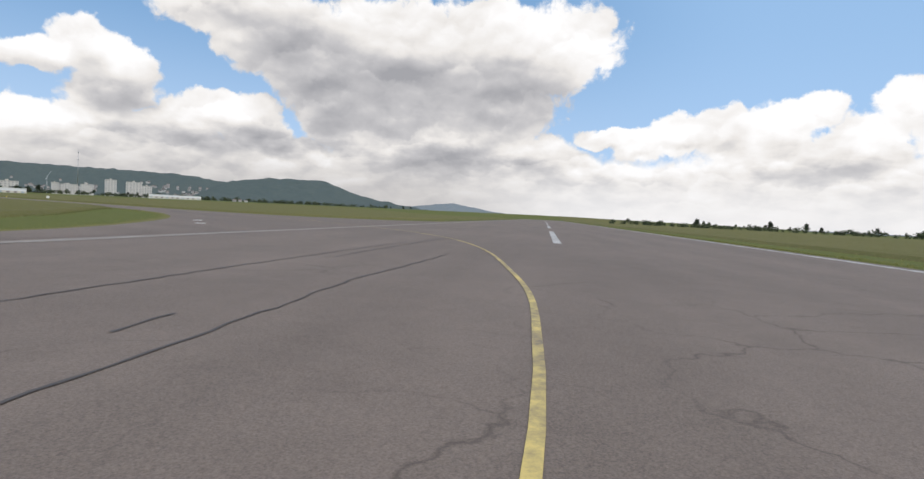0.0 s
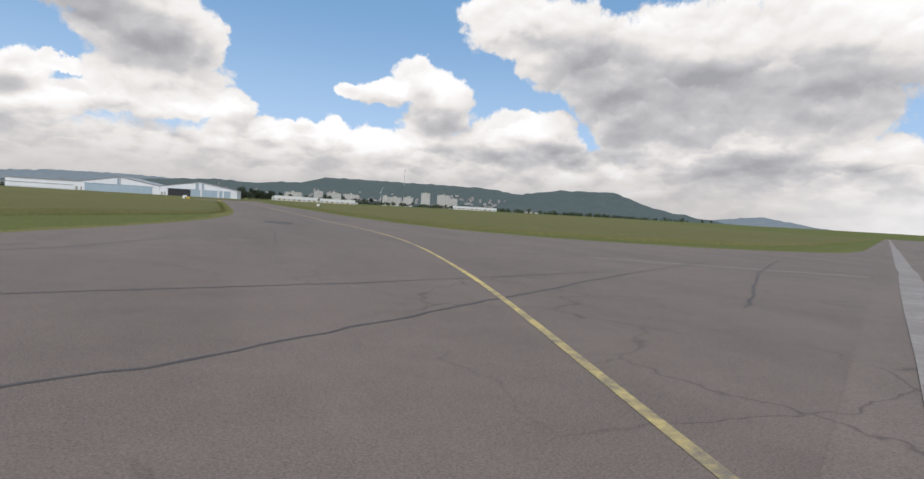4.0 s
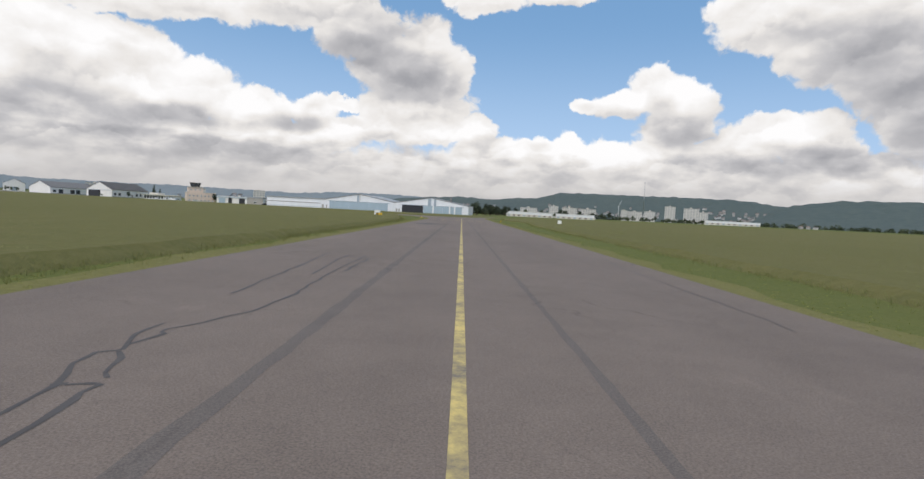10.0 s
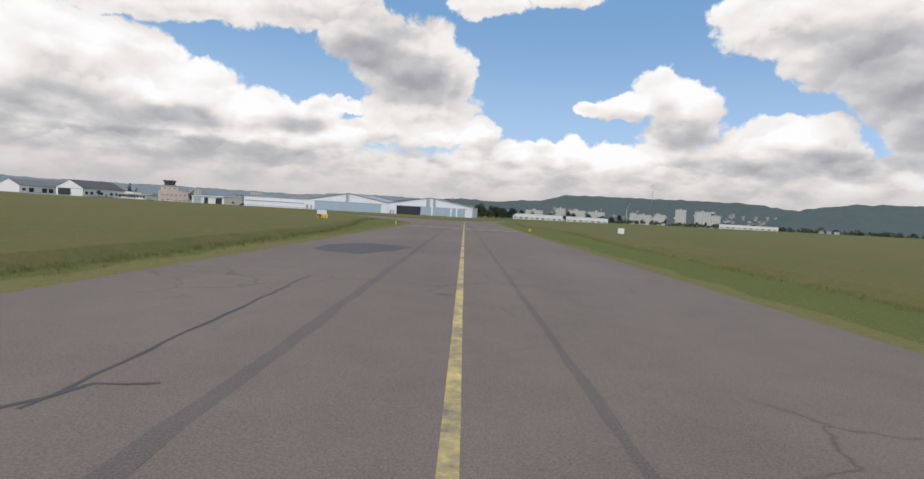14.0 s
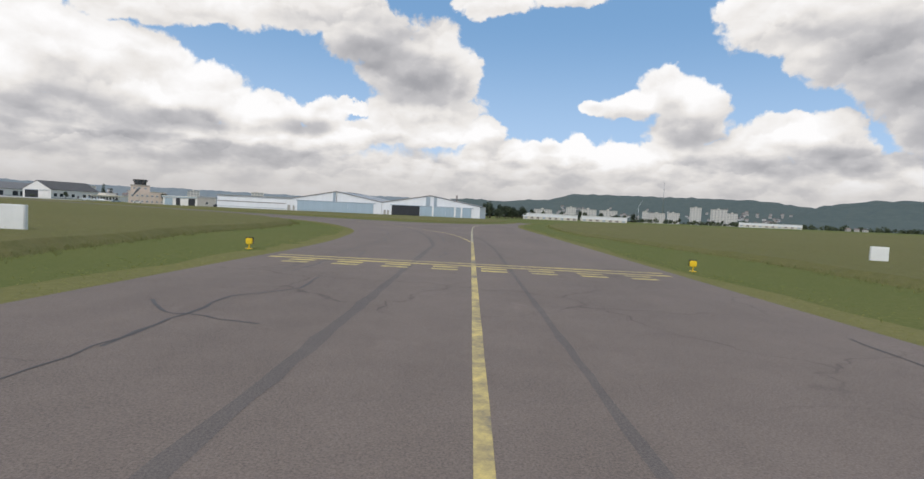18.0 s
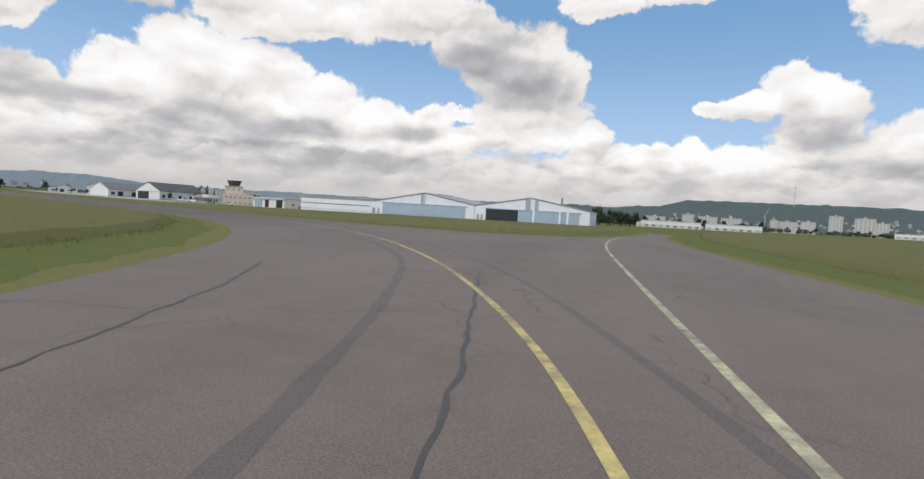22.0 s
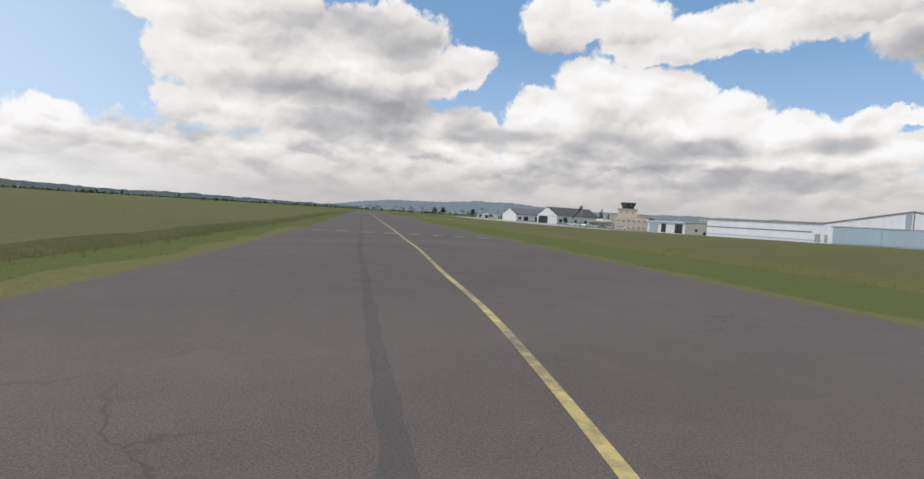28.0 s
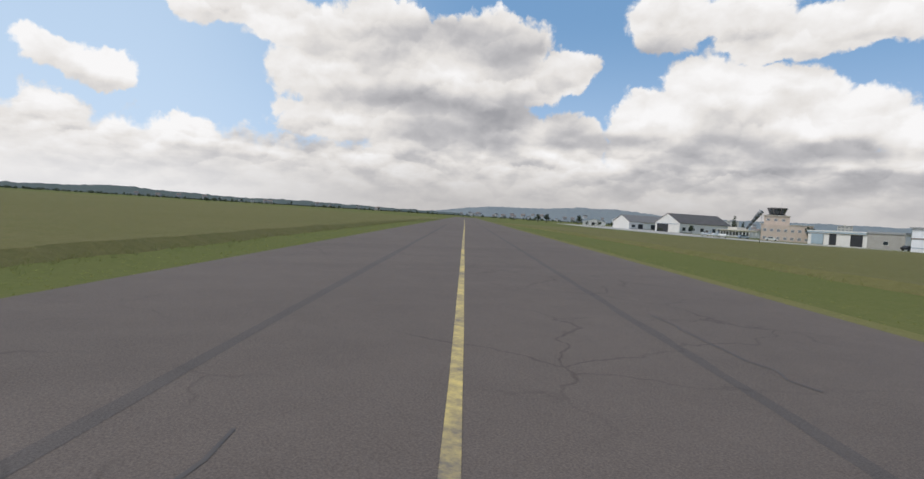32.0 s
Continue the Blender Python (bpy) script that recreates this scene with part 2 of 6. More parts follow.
low_mix = wstep(el, 9.0, 5.0)
round_relief = wmath("ADD", wmath("MULTIPLY", big_heaps, 0.13), wmath("ADD", wmath("MULTIPLY", wmath("MULTIPLY", mid_heaps, 0.05), wmath("SUBTRACT", 1.0, low_mix)), wmath("MULTIPLY", wmath("MULTIPLY", low_heaps, 0.13), low_mix)))
bright = wmath("ADD", wmath("MULTIPLY", relief, 0.42), wmath("ADD", wmath("MULTIPLY", struck, 0.22), wmath("ADD", 0.66, wmath("MULTIPLY", wstep(topness, -0.5, 0.75), 0.30))))
drift = wnoise(wvec("MULTIPLY", ray_dir, (1.0, 1.0, 2.2)), 6.5, 7, 0.62)
rows = wnoise(wvec("MULTIPLY", ray_dir, (1.0, 1.0, 2.6)), 15.0, 4, 0.5)
bright = wmath("ADD", bright, wmath("MULTIPLY", wmath("MULTIPLY", wmath("SUBTRACT", rows, 0.5), 1.1), low_mix))
bright = wmath("ADD", wmath("ADD", bright, round_relief), wmath("MULTIPLY", wmath("SUBTRACT", drift, 0.5), 0.42))
bright = wmath("SUBTRACT", bright, wmath("ADD", wmath("MULTIPLY", shade, 0.40), wmath("MULTIPLY", core, 0.13)))
bright = wmath("SUBTRACT", bright, wstep(el, 7.5, 0.5, 0.0, 0.05))
tone = wt.nodes.new("ShaderNodeValToRGB")
for e_, (pos_, c_) in zip([tone.color_ramp.elements[0], tone.color_ramp.elements[1], tone.color_ramp.elements.new(0.45), tone.color_ramp.elements.new(0.75)],
                          ((0.1, (0.37, 0.375, 0.40)), (0.95, (1.02, 1.0, 0.97)), (0.42, (0.56, 0.558, 0.572)), (0.7, (0.83, 0.81, 0.785)))):
    e_.position, e_.color = pos_, (*c_, 1)
wt.links.new(bright, tone.inputs[0])
sky = wt.nodes.new("ShaderNodeTexSky")
sky.sky_type, sky.sun_disc = "NISHITA", False
sky.sun_elevation, sky.sun_rotation = radians(SUN_EL), radians(SUN_AZ)
sky.air_density, sky.dust_density, sky.ozone_density = 1.0, 0.6, 1.6
CLOUD_GAIN = 8.6
lit = wvec("SCALE", tone.outputs[0])
lit.node.inputs[3].default_value = CLOUD_GAIN
# thin haze whitens the gaps low down
deep = wmix(wmath("MULTIPLY", 0.75, 1.0), sky.outputs[0], (1.45, 3.2, 5.7))
blue = wmix(wstep(el, 20.0, 2.0, 0.06, 0.72), deep, (4.7, 6.3, 8.5))
blue = wmix(wstep(az, -58.0, -92.0, 0.0, 0.68), blue, (5.6, 7.0, 8.6))
blue = wmix(wstep(az, 52.0, 80.0, 0.0, 0.6), blue, (3.4, 5.3, 7.9))
# the far haze low down
hazy = wmix(wstep(el, 6.5, 0.5, 0.0, 0.82), lit, wmix(wmath("MAXIMUM", wstep(az, -62.0, -92.0), wstep(az, 46.0, 66.0)), (4.75, 4.65, 4.62), (7.6, 7.6, 7.65)))
colour = wmix(cover, blue, hazy)
bg = wt.nodes.new("ShaderNodeBackground")
bg.inputs["Strength"].default_value = 0.115
wt.links.new(colour, bg.inputs["Color"])
wout = wt.nodes.new("ShaderNodeOutputWorld")
wt.links.new(bg.outputs[0], wout.inputs[0])

sun = new("sun", bpy.data.lights.new("sun", "SUN"))
sun.data.energy, sun.data.angle, sun.data.color = 2.0, radians(1.5), (1.0, 0.955, 0.89)
_s = Vector((math.sin(radians(SUN_AZ)) * math.cos(radians(SUN_EL)), math.cos(radians(SUN_AZ)) * math.cos(radians(SUN_EL)), math.sin(radians(SUN_EL))))
sun.matrix_basis = look(_s * 100, (0, 0, 0))


# ---- materials ----
def nodes_of(m):
    m.use_nodes = True
    nt = m.node_tree
    bsdf = nt.nodes["Principled BSDF"]
    return nt, bsdf


def link(nt, a, b):
    nt.links.new(a, b)


def noise_tex(nt, scale, detail=4.0, rough=0.6, coords="Object", stretch=None):
    tc = nt.nodes.new("ShaderNodeTexCoord")
    n = nt.nodes.new("ShaderNodeTexNoise")
    n.inputs["Scale"].default_value = scale
    n.inputs["Detail"].default_value = detail
    n.inputs["Roughness"].default_value = rough
    if coords == "World":
        g = nt.nodes.new("ShaderNodeNewGeometry")
        src = g.outputs["Position"]
    else:
        src = tc.outputs[coords]
    if stretch:
        mp = nt.nodes.new("ShaderNodeMapping")
        mp.inputs["Scale"].default_value = stretch
        link(nt, src, mp.inputs["Vector"])
        src = mp.outputs["Vector"]
    link(nt, src, n.inputs["Vector"])
    return n.outputs["Fac"]


def ramp(nt, fac, stops):
    r = nt.nodes.new("ShaderNodeValToRGB")
    el = r.color_ramp.elements
    while len(el) < len(stops):
        el.new(0.5)
    for e, (p, c) in zip(el, stops):
        e.position, e.color = p, (*c, 1)
    link(nt, fac, r.inputs["Fac"])
    return r.outputs["Color"]


def mixed(nt, fac, a, b, mode="MIX"):
    m = nt.nodes.new("ShaderNodeMix")
    m.data_type, m.blend_type = "RGBA", mode
    if isinstance(fac, (int, float)):
        m.inputs[0].default_value = fac
    else:
        link(nt, fac, m.inputs[0])
    for k, v in ((6, a), (7, b)):
        if isinstance(v, tuple):
            m.inputs[k].default_value = (*v, 1)
        else:
            link(nt, v, m.inputs[k])
    return m.outputs[2]


def bumped(nt, bsdf, height, strength, distance):
    b = nt.nodes.new("ShaderNodeBump")
    b.inputs["Strength"].default_value = strength
    b.inputs["Distance"].default_value = distance
    link(nt, height, b.inputs["Height"])
    link(nt, b.outputs["Normal"], bsdf.inputs["Normal"])


def plain(name, c, rough=0.6, var=0.15, scale=3.0, metal=0.0, bump=0.0, coords="Object", big=0.25):
    """Paint, metal, concrete: two scales of variation and a little relief."""
    m = bpy.data.materials.new(name)
    nt, bsdf = nodes_of(m)
    dark = tuple(v * (1 - var) for v in c)
    lite = tuple(min(1, v * (1 + var)) for v in c)
    f = noise_tex(nt, scale, 6, 0.65, coords)
    g = noise_tex(nt, scale * big, 3, 0.5, coords)
    col = mixed(nt, 0.5, ramp(nt, f, [(0.3, dark), (0.7, lite)]), ramp(nt, g, [(0.3, dark), (0.7, lite)]))
    link(nt, col, bsdf.inputs["Base Color"])
    bsdf.inputs["Roughness"].default_value = rough
    bsdf.inputs["Metallic"].default_value = metal
    if bump:
        bumped(nt, bsdf, f, 0.5, bump)
    return m


def asphalt(name, c, tint, grain=60.0, streak=(0.25, 0.03, 1.0), turn=0.0, darker_end=False):
    m = bpy.data.materials.new(name)
    nt, bsdf = nodes_of(m)
    fine = noise_tex(nt, grain, 3, 0.7, "World")
    mid = noise_tex(nt, 1.3, 6, 0.7, "World")
    big = noise_tex(nt, 0.12, 5, 0.6, "World")
    g = nt.nodes.new("ShaderNodeNewGeometry")
    mp = nt.nodes.new("ShaderNodeMapping")
    mp.inputs["Rotation"].default_value = (0, 0, turn)
    mp2 = nt.nodes.new("ShaderNodeMapping")
    mp2.inputs["Scale"].default_value = streak
    link(nt, g.outputs["Position"], mp.inputs["Vector"])
    link(nt, mp.outputs["Vector"], mp2.inputs["Vector"])
    st = nt.nodes.new("ShaderNodeTexNoise")
    st.inputs["Scale"].default_value, st.inputs["Detail"].default_value = 1.6, 5
    link(nt, mp2.outputs["Vector"], st.inputs["Vector"])
    a = ramp(nt, big, [(0.36, tuple(v * 0.60 for v in c)), (0.64, tuple(v * 1.16 for v in tint))])
    a = mixed(nt, 0.55, a, ramp(nt, mid, [(0.3, tuple(v * 0.66 for v in c)), (0.72, tuple(v * 1.28 for v in tint))]))
    a = mixed(nt, 0.38, a, ramp(nt, st.outputs["Fac"], [(0.35, tuple(v * 0.7 for v in c)), (0.65, tuple(v * 1.15 for v in tint))]))
    a = mixed(nt, 0.45, a, ramp(nt, fine, [(0.34, tuple(v * 0.5 for v in c)), (0.66, tuple(v * 1.5 for v in tint))]))
    # fine cracks in some stretches, and pale scuffs
    wob = nt.nodes.new("ShaderNodeTexNoise")
    wob.inputs["Scale"].default_value, wob.inputs["Detail"].default_value = 0.9, 4
    link(nt, g.outputs["Position"], wob.inputs["Vector"])
    ad = nt.nodes.new("ShaderNodeVectorMath")
    ad.operation = "MULTIPLY_ADD"
    ad.inputs[1].default_value = (1.5, 1.5, 0)
    link(nt, wob.outputs["Color"], ad.inputs[0])
    link(nt, g.outputs["Position"], ad.inputs[2])
    vo = nt.nodes.new("ShaderNodeTexVoronoi")
    vo.voronoi_dimensions, vo.feature = "2D", "DISTANCE_TO_EDGE"
    vo.inputs["Scale"].default_value = 0.42
    link(nt, ad.outputs[0], vo.inputs["Vector"])
    thin = ramp(nt, vo.outputs["Distance"], [(0.0, (0.55, 0.55, 0.55)), (0.016, (0, 0, 0))])
    some = ramp(nt, noise_tex(nt, 0.16, 3, 0.6, "World"), [(0.50, (0, 0, 0)), (0.60, (1, 1, 1))])
    both = nt.nodes.new("ShaderNodeMath")
    both.operation = "MULTIPLY"
    link(nt, thin, both.inputs[0])
    link(nt, some, both.inputs[1])
    a = mixed(nt, both.outputs[0], a, tuple(v * 0.35 for v in c))
    scuff = ramp(nt, noise_tex(nt, 0.5, 8, 0.72, "World", (1, 0.45, 1)), [(0.62, (0, 0, 0)), (0.74, (0.4, 0.4, 0.4))])
    a = mixed(nt, scuff, a, tuple(v * 1.5 for v in tint))
    if darker_end:
        # the colour grows darker past the bend, along the second taxiway
        dot = nt.nodes.new("ShaderNodeVectorMath")
        dot.operation = "DOT_PRODUCT"
        dot.inputs[1].default_value = (-0.863, 0.505, 0.0)
        link(nt, ad.outputs[0], dot.inputs[0])
        mr = nt.nodes.new("ShaderNodeMapRange")
        mr.inputs[1].default_value, mr.inputs[2].default_value, mr.inputs[3].default_value, mr.inputs[4].default_value = 90.0, 112.0, 0.0, 1.0
        link(nt, dot.outputs["Value"], mr.inputs[0])
        dim = nt.nodes.new("ShaderNodeMix")
        dim.data_type, dim.blend_type = "RGBA", "MULTIPLY"
        link(nt, mr.outputs[0], dim.inputs[0])
        link(nt, a, dim.inputs[6])
        dim.inputs[7].default_value = (0.70, 0.71, 0.73, 1)
        a = dim.outputs[2]
    link(nt, a, bsdf.inputs["Base Color"])
    bsdf.inputs["Roughness"].default_value = 0.86
    bsdf.inputs["Specular IOR Level"].default_value = 0.32
    bumped(nt, bsdf, fine, 0.5, 0.006)
    return m


def grass(name, stops_big, stops_fine, scale_big=0.06, scale_fine=6.0, bump=0.05):
    m = bpy.data.materials.new(name)
    nt, bsdf = nodes_of(m)
    big = noise_tex(nt, scale_big, 6, 0.62, "World")
    mid = noise_tex(nt, 0.7, 5, 0.65, "World", (1, 1, 0.3))
    fine = noise_tex(nt, scale_fine, 5, 0.75, "World")
    a = mixed(nt, 0.5, ramp(nt, big, stops_big), ramp(nt, mid, stops_big))
    a = mixed(nt, 0.55, a, ramp(nt, fine, stops_fine))
    link(nt, a, bsdf.inputs["Base Color"])
    bsdf.inputs["Roughness"].default_value = 0.95
    bsdf.inputs["Specular IOR Level"].default_value = 0.1
    bumped(nt, bsdf, fine, 0.7, bump)
    return m


def painted_line(name, c, under, wear=0.5):
    """Road paint worn through to the asphalt."""
    m = bpy.data.materials.new(name)
    nt, bsdf = nodes_of(m)
    w = noise_tex(nt, 5.0, 8, 0.75, "World")
    g = noise_tex(nt, 0.6, 4, 0.6, "World")
    fac = nt.nodes.new("ShaderNodeMath")
    fac.operation = "ADD"
    link(nt, w, fac.inputs[0])
    link(nt, g, fac.inputs[1])
    fr = ramp(nt, fac.outputs[0], [(min(0.99, wear * 0.9), (0, 0, 0)), (min(1.0, wear * 0.9 + 0.22), (1, 1, 1))])
    # the two noises add up to about 1
    half = nt.nodes.new("ShaderNodeMath")
    half.operation = "MULTIPLY"
    half.inputs[1].default_value = 0.5
    link(nt, fac.outputs[0], half.inputs[0])
    nt.links.remove(fr.node.inputs["Fac"].links[0])
    link(nt, half.outputs[0], fr.node.inputs["Fac"])
    tone = ramp(nt, w, [(0.3, tuple(v * 0.8 for v in c)), (0.7, c)])
    link(nt, mixed(nt, fr, under, tone), bsdf.inputs["Base Color"])
    bsdf.inputs["Roughness"].default_value = 0.8
    return m


def cladding(name, c, pitch=0.25, axis="X", rough=0.5):
    """Ribbed sheet metal."""
    m = bpy.data.materials.new(name)
    nt, bsdf = nodes_of(m)
    tc = nt.nodes.new("ShaderNodeTexCoord")
    w = nt.nodes.new("ShaderNodeTexWave")
    w.bands_direction = axis
    w.inputs["Scale"].default_value = 0.314 / pitch
    w.inputs["Distortion"].default_value = 0.0
    link(nt, tc.outputs["Object"], w.inputs["Vector"])
    st = noise_tex(nt, 0.5, 5, 0.6, "Object", (2.0, 2.0, 0.15))
    big = noise_tex(nt, 0.12, 3, 0.5, "Object")
    a = mixed(nt, 0.5, ramp(nt, st, [(0.3, tuple(v * 0.86 for v in c)), (0.7, tuple(min(1, v * 1.06) for v in c))]),
              ramp(nt, big, [(0.3, tuple(v * 0.92 for v in c)), (0.7, tuple(min(1, v * 1.04) for v in c))]))
    link(nt, a, bsdf.inputs["Base Color"])
    bsdf.inputs["Roughness"].default_value = rough
    bumped(nt, bsdf, w.outputs["Fac"], 0.6, 0.03)
    return m


def leafage(name, a, b, through_light=0.25):
    m = bpy.data.materials.new(name)
    nt, bsdf = nodes_of(m)
    g = nt.nodes.new("ShaderNodeNewGeometry")
    oi = nt.nodes.new("ShaderNodeObjectInfo")
    col = ramp(nt, g.outputs["Random Per Island"], [(0.0, a), (1.0, b)])
    hue = nt.nodes.new("ShaderNodeHueSaturation")
    mr = nt.nodes.new("ShaderNodeMapRange")
    mr.inputs[3].default_value, mr.inputs[4].default_value = 0.75, 1.25
    link(nt, oi.outputs["Random"], mr.inputs[0])
    link(nt, mr.outputs[0], hue.inputs["Value"])
    link(nt, col, hue.inputs["Color"])
    link(nt, hue.outputs["Color"], bsdf.inputs["Base Color"])
    bsdf.inputs["Roughness"].default_value = 0.9
    bsdf.inputs["Specular IOR Level"].default_value = 0.1
    tl = nt.nodes.new("ShaderNodeBsdfTranslucent")
    link(nt, hue.outputs["Color"], tl.inputs["Color"])
    mx = nt.nodes.new("ShaderNodeMixShader")
    mx.inputs[0].default_value = through_light
    link(nt, bsdf.outputs[0], mx.inputs[1])
    link(nt, tl.outputs[0], mx.inputs[2])
    link(nt, mx.outputs[0], nt.nodes["Material Output"].inputs["Surface"])
    return m


ASPHALT = (0.136, 0.118, 0.110)
M_TAXI = asphalt("taxiway_asphalt", (0.142, 0.110, 0.092), (0.180, 0.142, 0.119), darker_end=True)
M_RUN = asphalt("runway_asphalt", (0.146, 0.114, 0.095), (0.185, 0.146, 0.122), streak=(0.03, 0.30, 1.0), turn=-0.52)
M_PATCH = asphalt("dark_asphalt_patch", (0.078, 0.073, 0.074), (0.098, 0.091, 0.090))
M_JOINT = asphalt("rubbed_asphalt_band", (0.108, 0.090, 0.081), (0.140, 0.117, 0.104), darker_end=True)
M_APRON = asphalt("apron_concrete", (0.30, 0.285, 0.265), (0.40, 0.38, 0.36), grain=8)
M_SEAL = plain("bitumen_crack_seal", (0.066, 0.056, 0.052), 0.7, 0.25, 8, coords="Generated")
M_YELLOW = painted_line("yellow_line_paint", (0.64, 0.49, 0.17), ASPHALT, 0.41)
M_YELLOW_OLD = painted_line("worn_yellow_line_paint", (0.60, 0.54, 0.33), ASPHALT, 0.43)
M_YELLOW_FAINT = painted_line("faint_yellow_line_paint", (0.34, 0.30, 0.21), ASPHALT, 0.50)
M_WHITE_LINE = painted_line("white_line_paint", (0.68, 0.67, 0.64), (0.2, 0.18, 0.17), 0.44)
M_WHITE_OLD = painted_line("worn_white_line_paint", (0.36, 0.325, 0.29), (0.22, 0.19, 0.168), 0.50)
M_MOWN = grass("mown_grass", [(0.25, (0.092, 0.110, 0.028)), (0.5, (0.117, 0.126, 0.035)), (0.75, (0.166, 0.148, 0.054))],
               [(0.3, (0.064, 0.086, 0.020)), (0.7, (0.145, 0.152, 0.050))])
M_VERGE = grass("dry_verge", [(0.3, (0.132, 0.132, 0.042)), (0.7, (0.200, 0.176, 0.068))], [(0.3, (0.096, 0.102, 0.032)), (0.7, (0.215, 0.190, 0.080))])
M_TALL = grass("tall_meadow_grass", [(0.28, (0.100, 0.104, 0.033)), (0.5, (0.130, 0.126, 0.043)), (0.72, (0.184, 0.150, 0.068))],
               [(0.3, (0.094, 0.098, 0.033)), (0.7, (0.180, 0.160, 0.070))], scale_big=0.035, scale_fine=4.0, bump=0.12)
M_BLADE = leafage("grass_blade", (0.200, 0.220, 0.076), (0.280, 0.265, 0.110), 0.5)
M_BLADE_SHORT = leafage("short_grass_blade", (0.210, 0.235, 0.066), (0.310, 0.285, 0.105), 0.5)
M_WHITE = cladding("white_sheet_cladding", (0.72, 0.74, 0.77))
M_BLOCK = plain("pale_block_render", (0.54, 0.53, 0.51), 0.7, 0.10, 0.6)
M_HOUSE = plain("weathered_house_render", (0.36, 0.35, 0.34), 0.8, 0.15, 0.6)
M_WHITE_FLAT = plain("white_render", (0.70, 0.69, 0.67), 0.7, 0.08, 1.5)
M_CREAM = plain("cream_render", (0.58, 0.55, 0.49), 0.75, 0.10, 1.5)
M_PINK = plain("pink_render", (0.62, 0.51, 0.43), 0.75, 0.10, 1.2)
M_BLUE = cladding("pale_blue_door_sheet", (0.33, 0.42, 0.49), 0.5)
M_BLUE_GREY = plain("blue_grey_post", (0.30, 0.36, 0.42), 0.5, 0.08)
M_ROOF = cladding("grey_sheet_roof", (0.30, 0.31, 0.32), 0.4, "Y")
M_ROOF_DARK = plain("dark_fibre_roof", (0.085, 0.080, 0.078), 0.8, 0.25, 1.5)
M_ROOF_GREY = plain("grey_fibre_roof", (0.155, 0.150, 0.148), 0.8, 0.2, 1.5)
M_TRIM = plain("brown_grey_trim", (0.20, 0.175, 0.165), 0.6, 0.15)
# near-black paint for the shade inside open bays, on panels over solid walls
M_BAY_SHADE = plain("bay_shade_paint", (0.022, 0.024, 0.030), 0.7, 0.3)
M_CONCRETE = plain("concrete", (0.34, 0.33, 0.31), 0.85, 0.15, 2.0, bump=0.004)
M_TILE = plain("clay_tile_roof", (0.19, 0.150, 0.132), 0.85, 0.25, 2.0)
M_STEEL = plain("galvanised_steel", (0.42, 0.43, 0.44), 0.45, 0.12, 4, metal=0.6)
M_BLACK = plain("black_paint", (0.018, 0.018, 0.020), 0.5, 0.2)
M_SIGN_YELLOW = plain("sign_yellow", (0.80, 0.52, 0.03), 0.45, 0.06, 2.0)
M_SIGN_WHITE = plain("white_sign_back", (0.72, 0.73, 0.72), 0.5, 0.08, 3.0)
M_LAMP_YELLOW = plain("yellow_lamp_housing", (0.82, 0.56, 0.02), 0.4, 0.08, 5.0)
M_BARK = plain("bark", (0.085, 0.065, 0.050), 0.9, 0.3, 6)
M_LEAF = leafage("tree_leaves", (0.058, 0.076, 0.048), (0.100, 0.118, 0.068))
M_LEAF_DARK = leafage("dark_leaves", (0.044, 0.058, 0.044), (0.074, 0.090, 0.060))
M_GLASS = bpy.data.materials.new("window_glass")
_nt, _b = nodes_of(M_GLASS)
_b.inputs["Base Color"].default_value = (0.03, 0.04, 0.05, 1)
_b.inputs["Roughness"].default_value = 0.08
_b.inputs["Specular IOR Level"].default_value = 0.7
M_SHED_DARK = cladding("dark_blue_grey_sheet", (0.11, 0.125, 0.14))
M_BLOCK_WINDOW = plain("dull_block_window", (0.26, 0.27, 0.29), 0.4, 0.2, 2.0)
# the bluish haze of distance is mixed into both hills' base colours
M_WOOD_HILL_HAZE = grass("haze_tinted_wooded_hillside", [(0.3, (0.074, 0.094, 0.098)), (0.6, (0.094, 0.114, 0.114)), (0.8, (0.120, 0.136, 0.128))],
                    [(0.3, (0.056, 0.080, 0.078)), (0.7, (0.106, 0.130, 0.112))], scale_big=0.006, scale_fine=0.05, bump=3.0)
M_FAR_HILL_HAZE = grass("haze_tinted_distant_hill", [(0.3, (0.185, 0.215, 0.235)), (0.7, (0.225, 0.250, 0.262))],
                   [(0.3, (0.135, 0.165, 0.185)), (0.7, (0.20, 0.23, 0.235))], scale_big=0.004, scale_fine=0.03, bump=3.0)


# ---- mesh helpers ----
def mesh_of(name, verts, faces, mat, smooth=False):
    me = bpy.data.meshes.new(name)
    me.from_pydata([tuple(v) for v in verts], [], faces)
    for m in mat if isinstance(mat, (list, tuple)) else [mat]:
        me.materials.append(m)
    if smooth:
        me.shade_smooth()
    me.update()
    return me


def part(name, me, parent=None, at=None, label="", kind=""):
    ob = new(name, me)
    if parent is not None:
        ob.parent = parent
    if at is not None:
        ob.matrix_basis = at
    return tagged(ob, label=label, kind=kind)


def thing(name, at, label, category, group="", kind=""):
    ob = new(name)
    ob.empty_display_size = 0.3
    ob.matrix_basis = at
    return tagged(ob, label, category, group, kind)


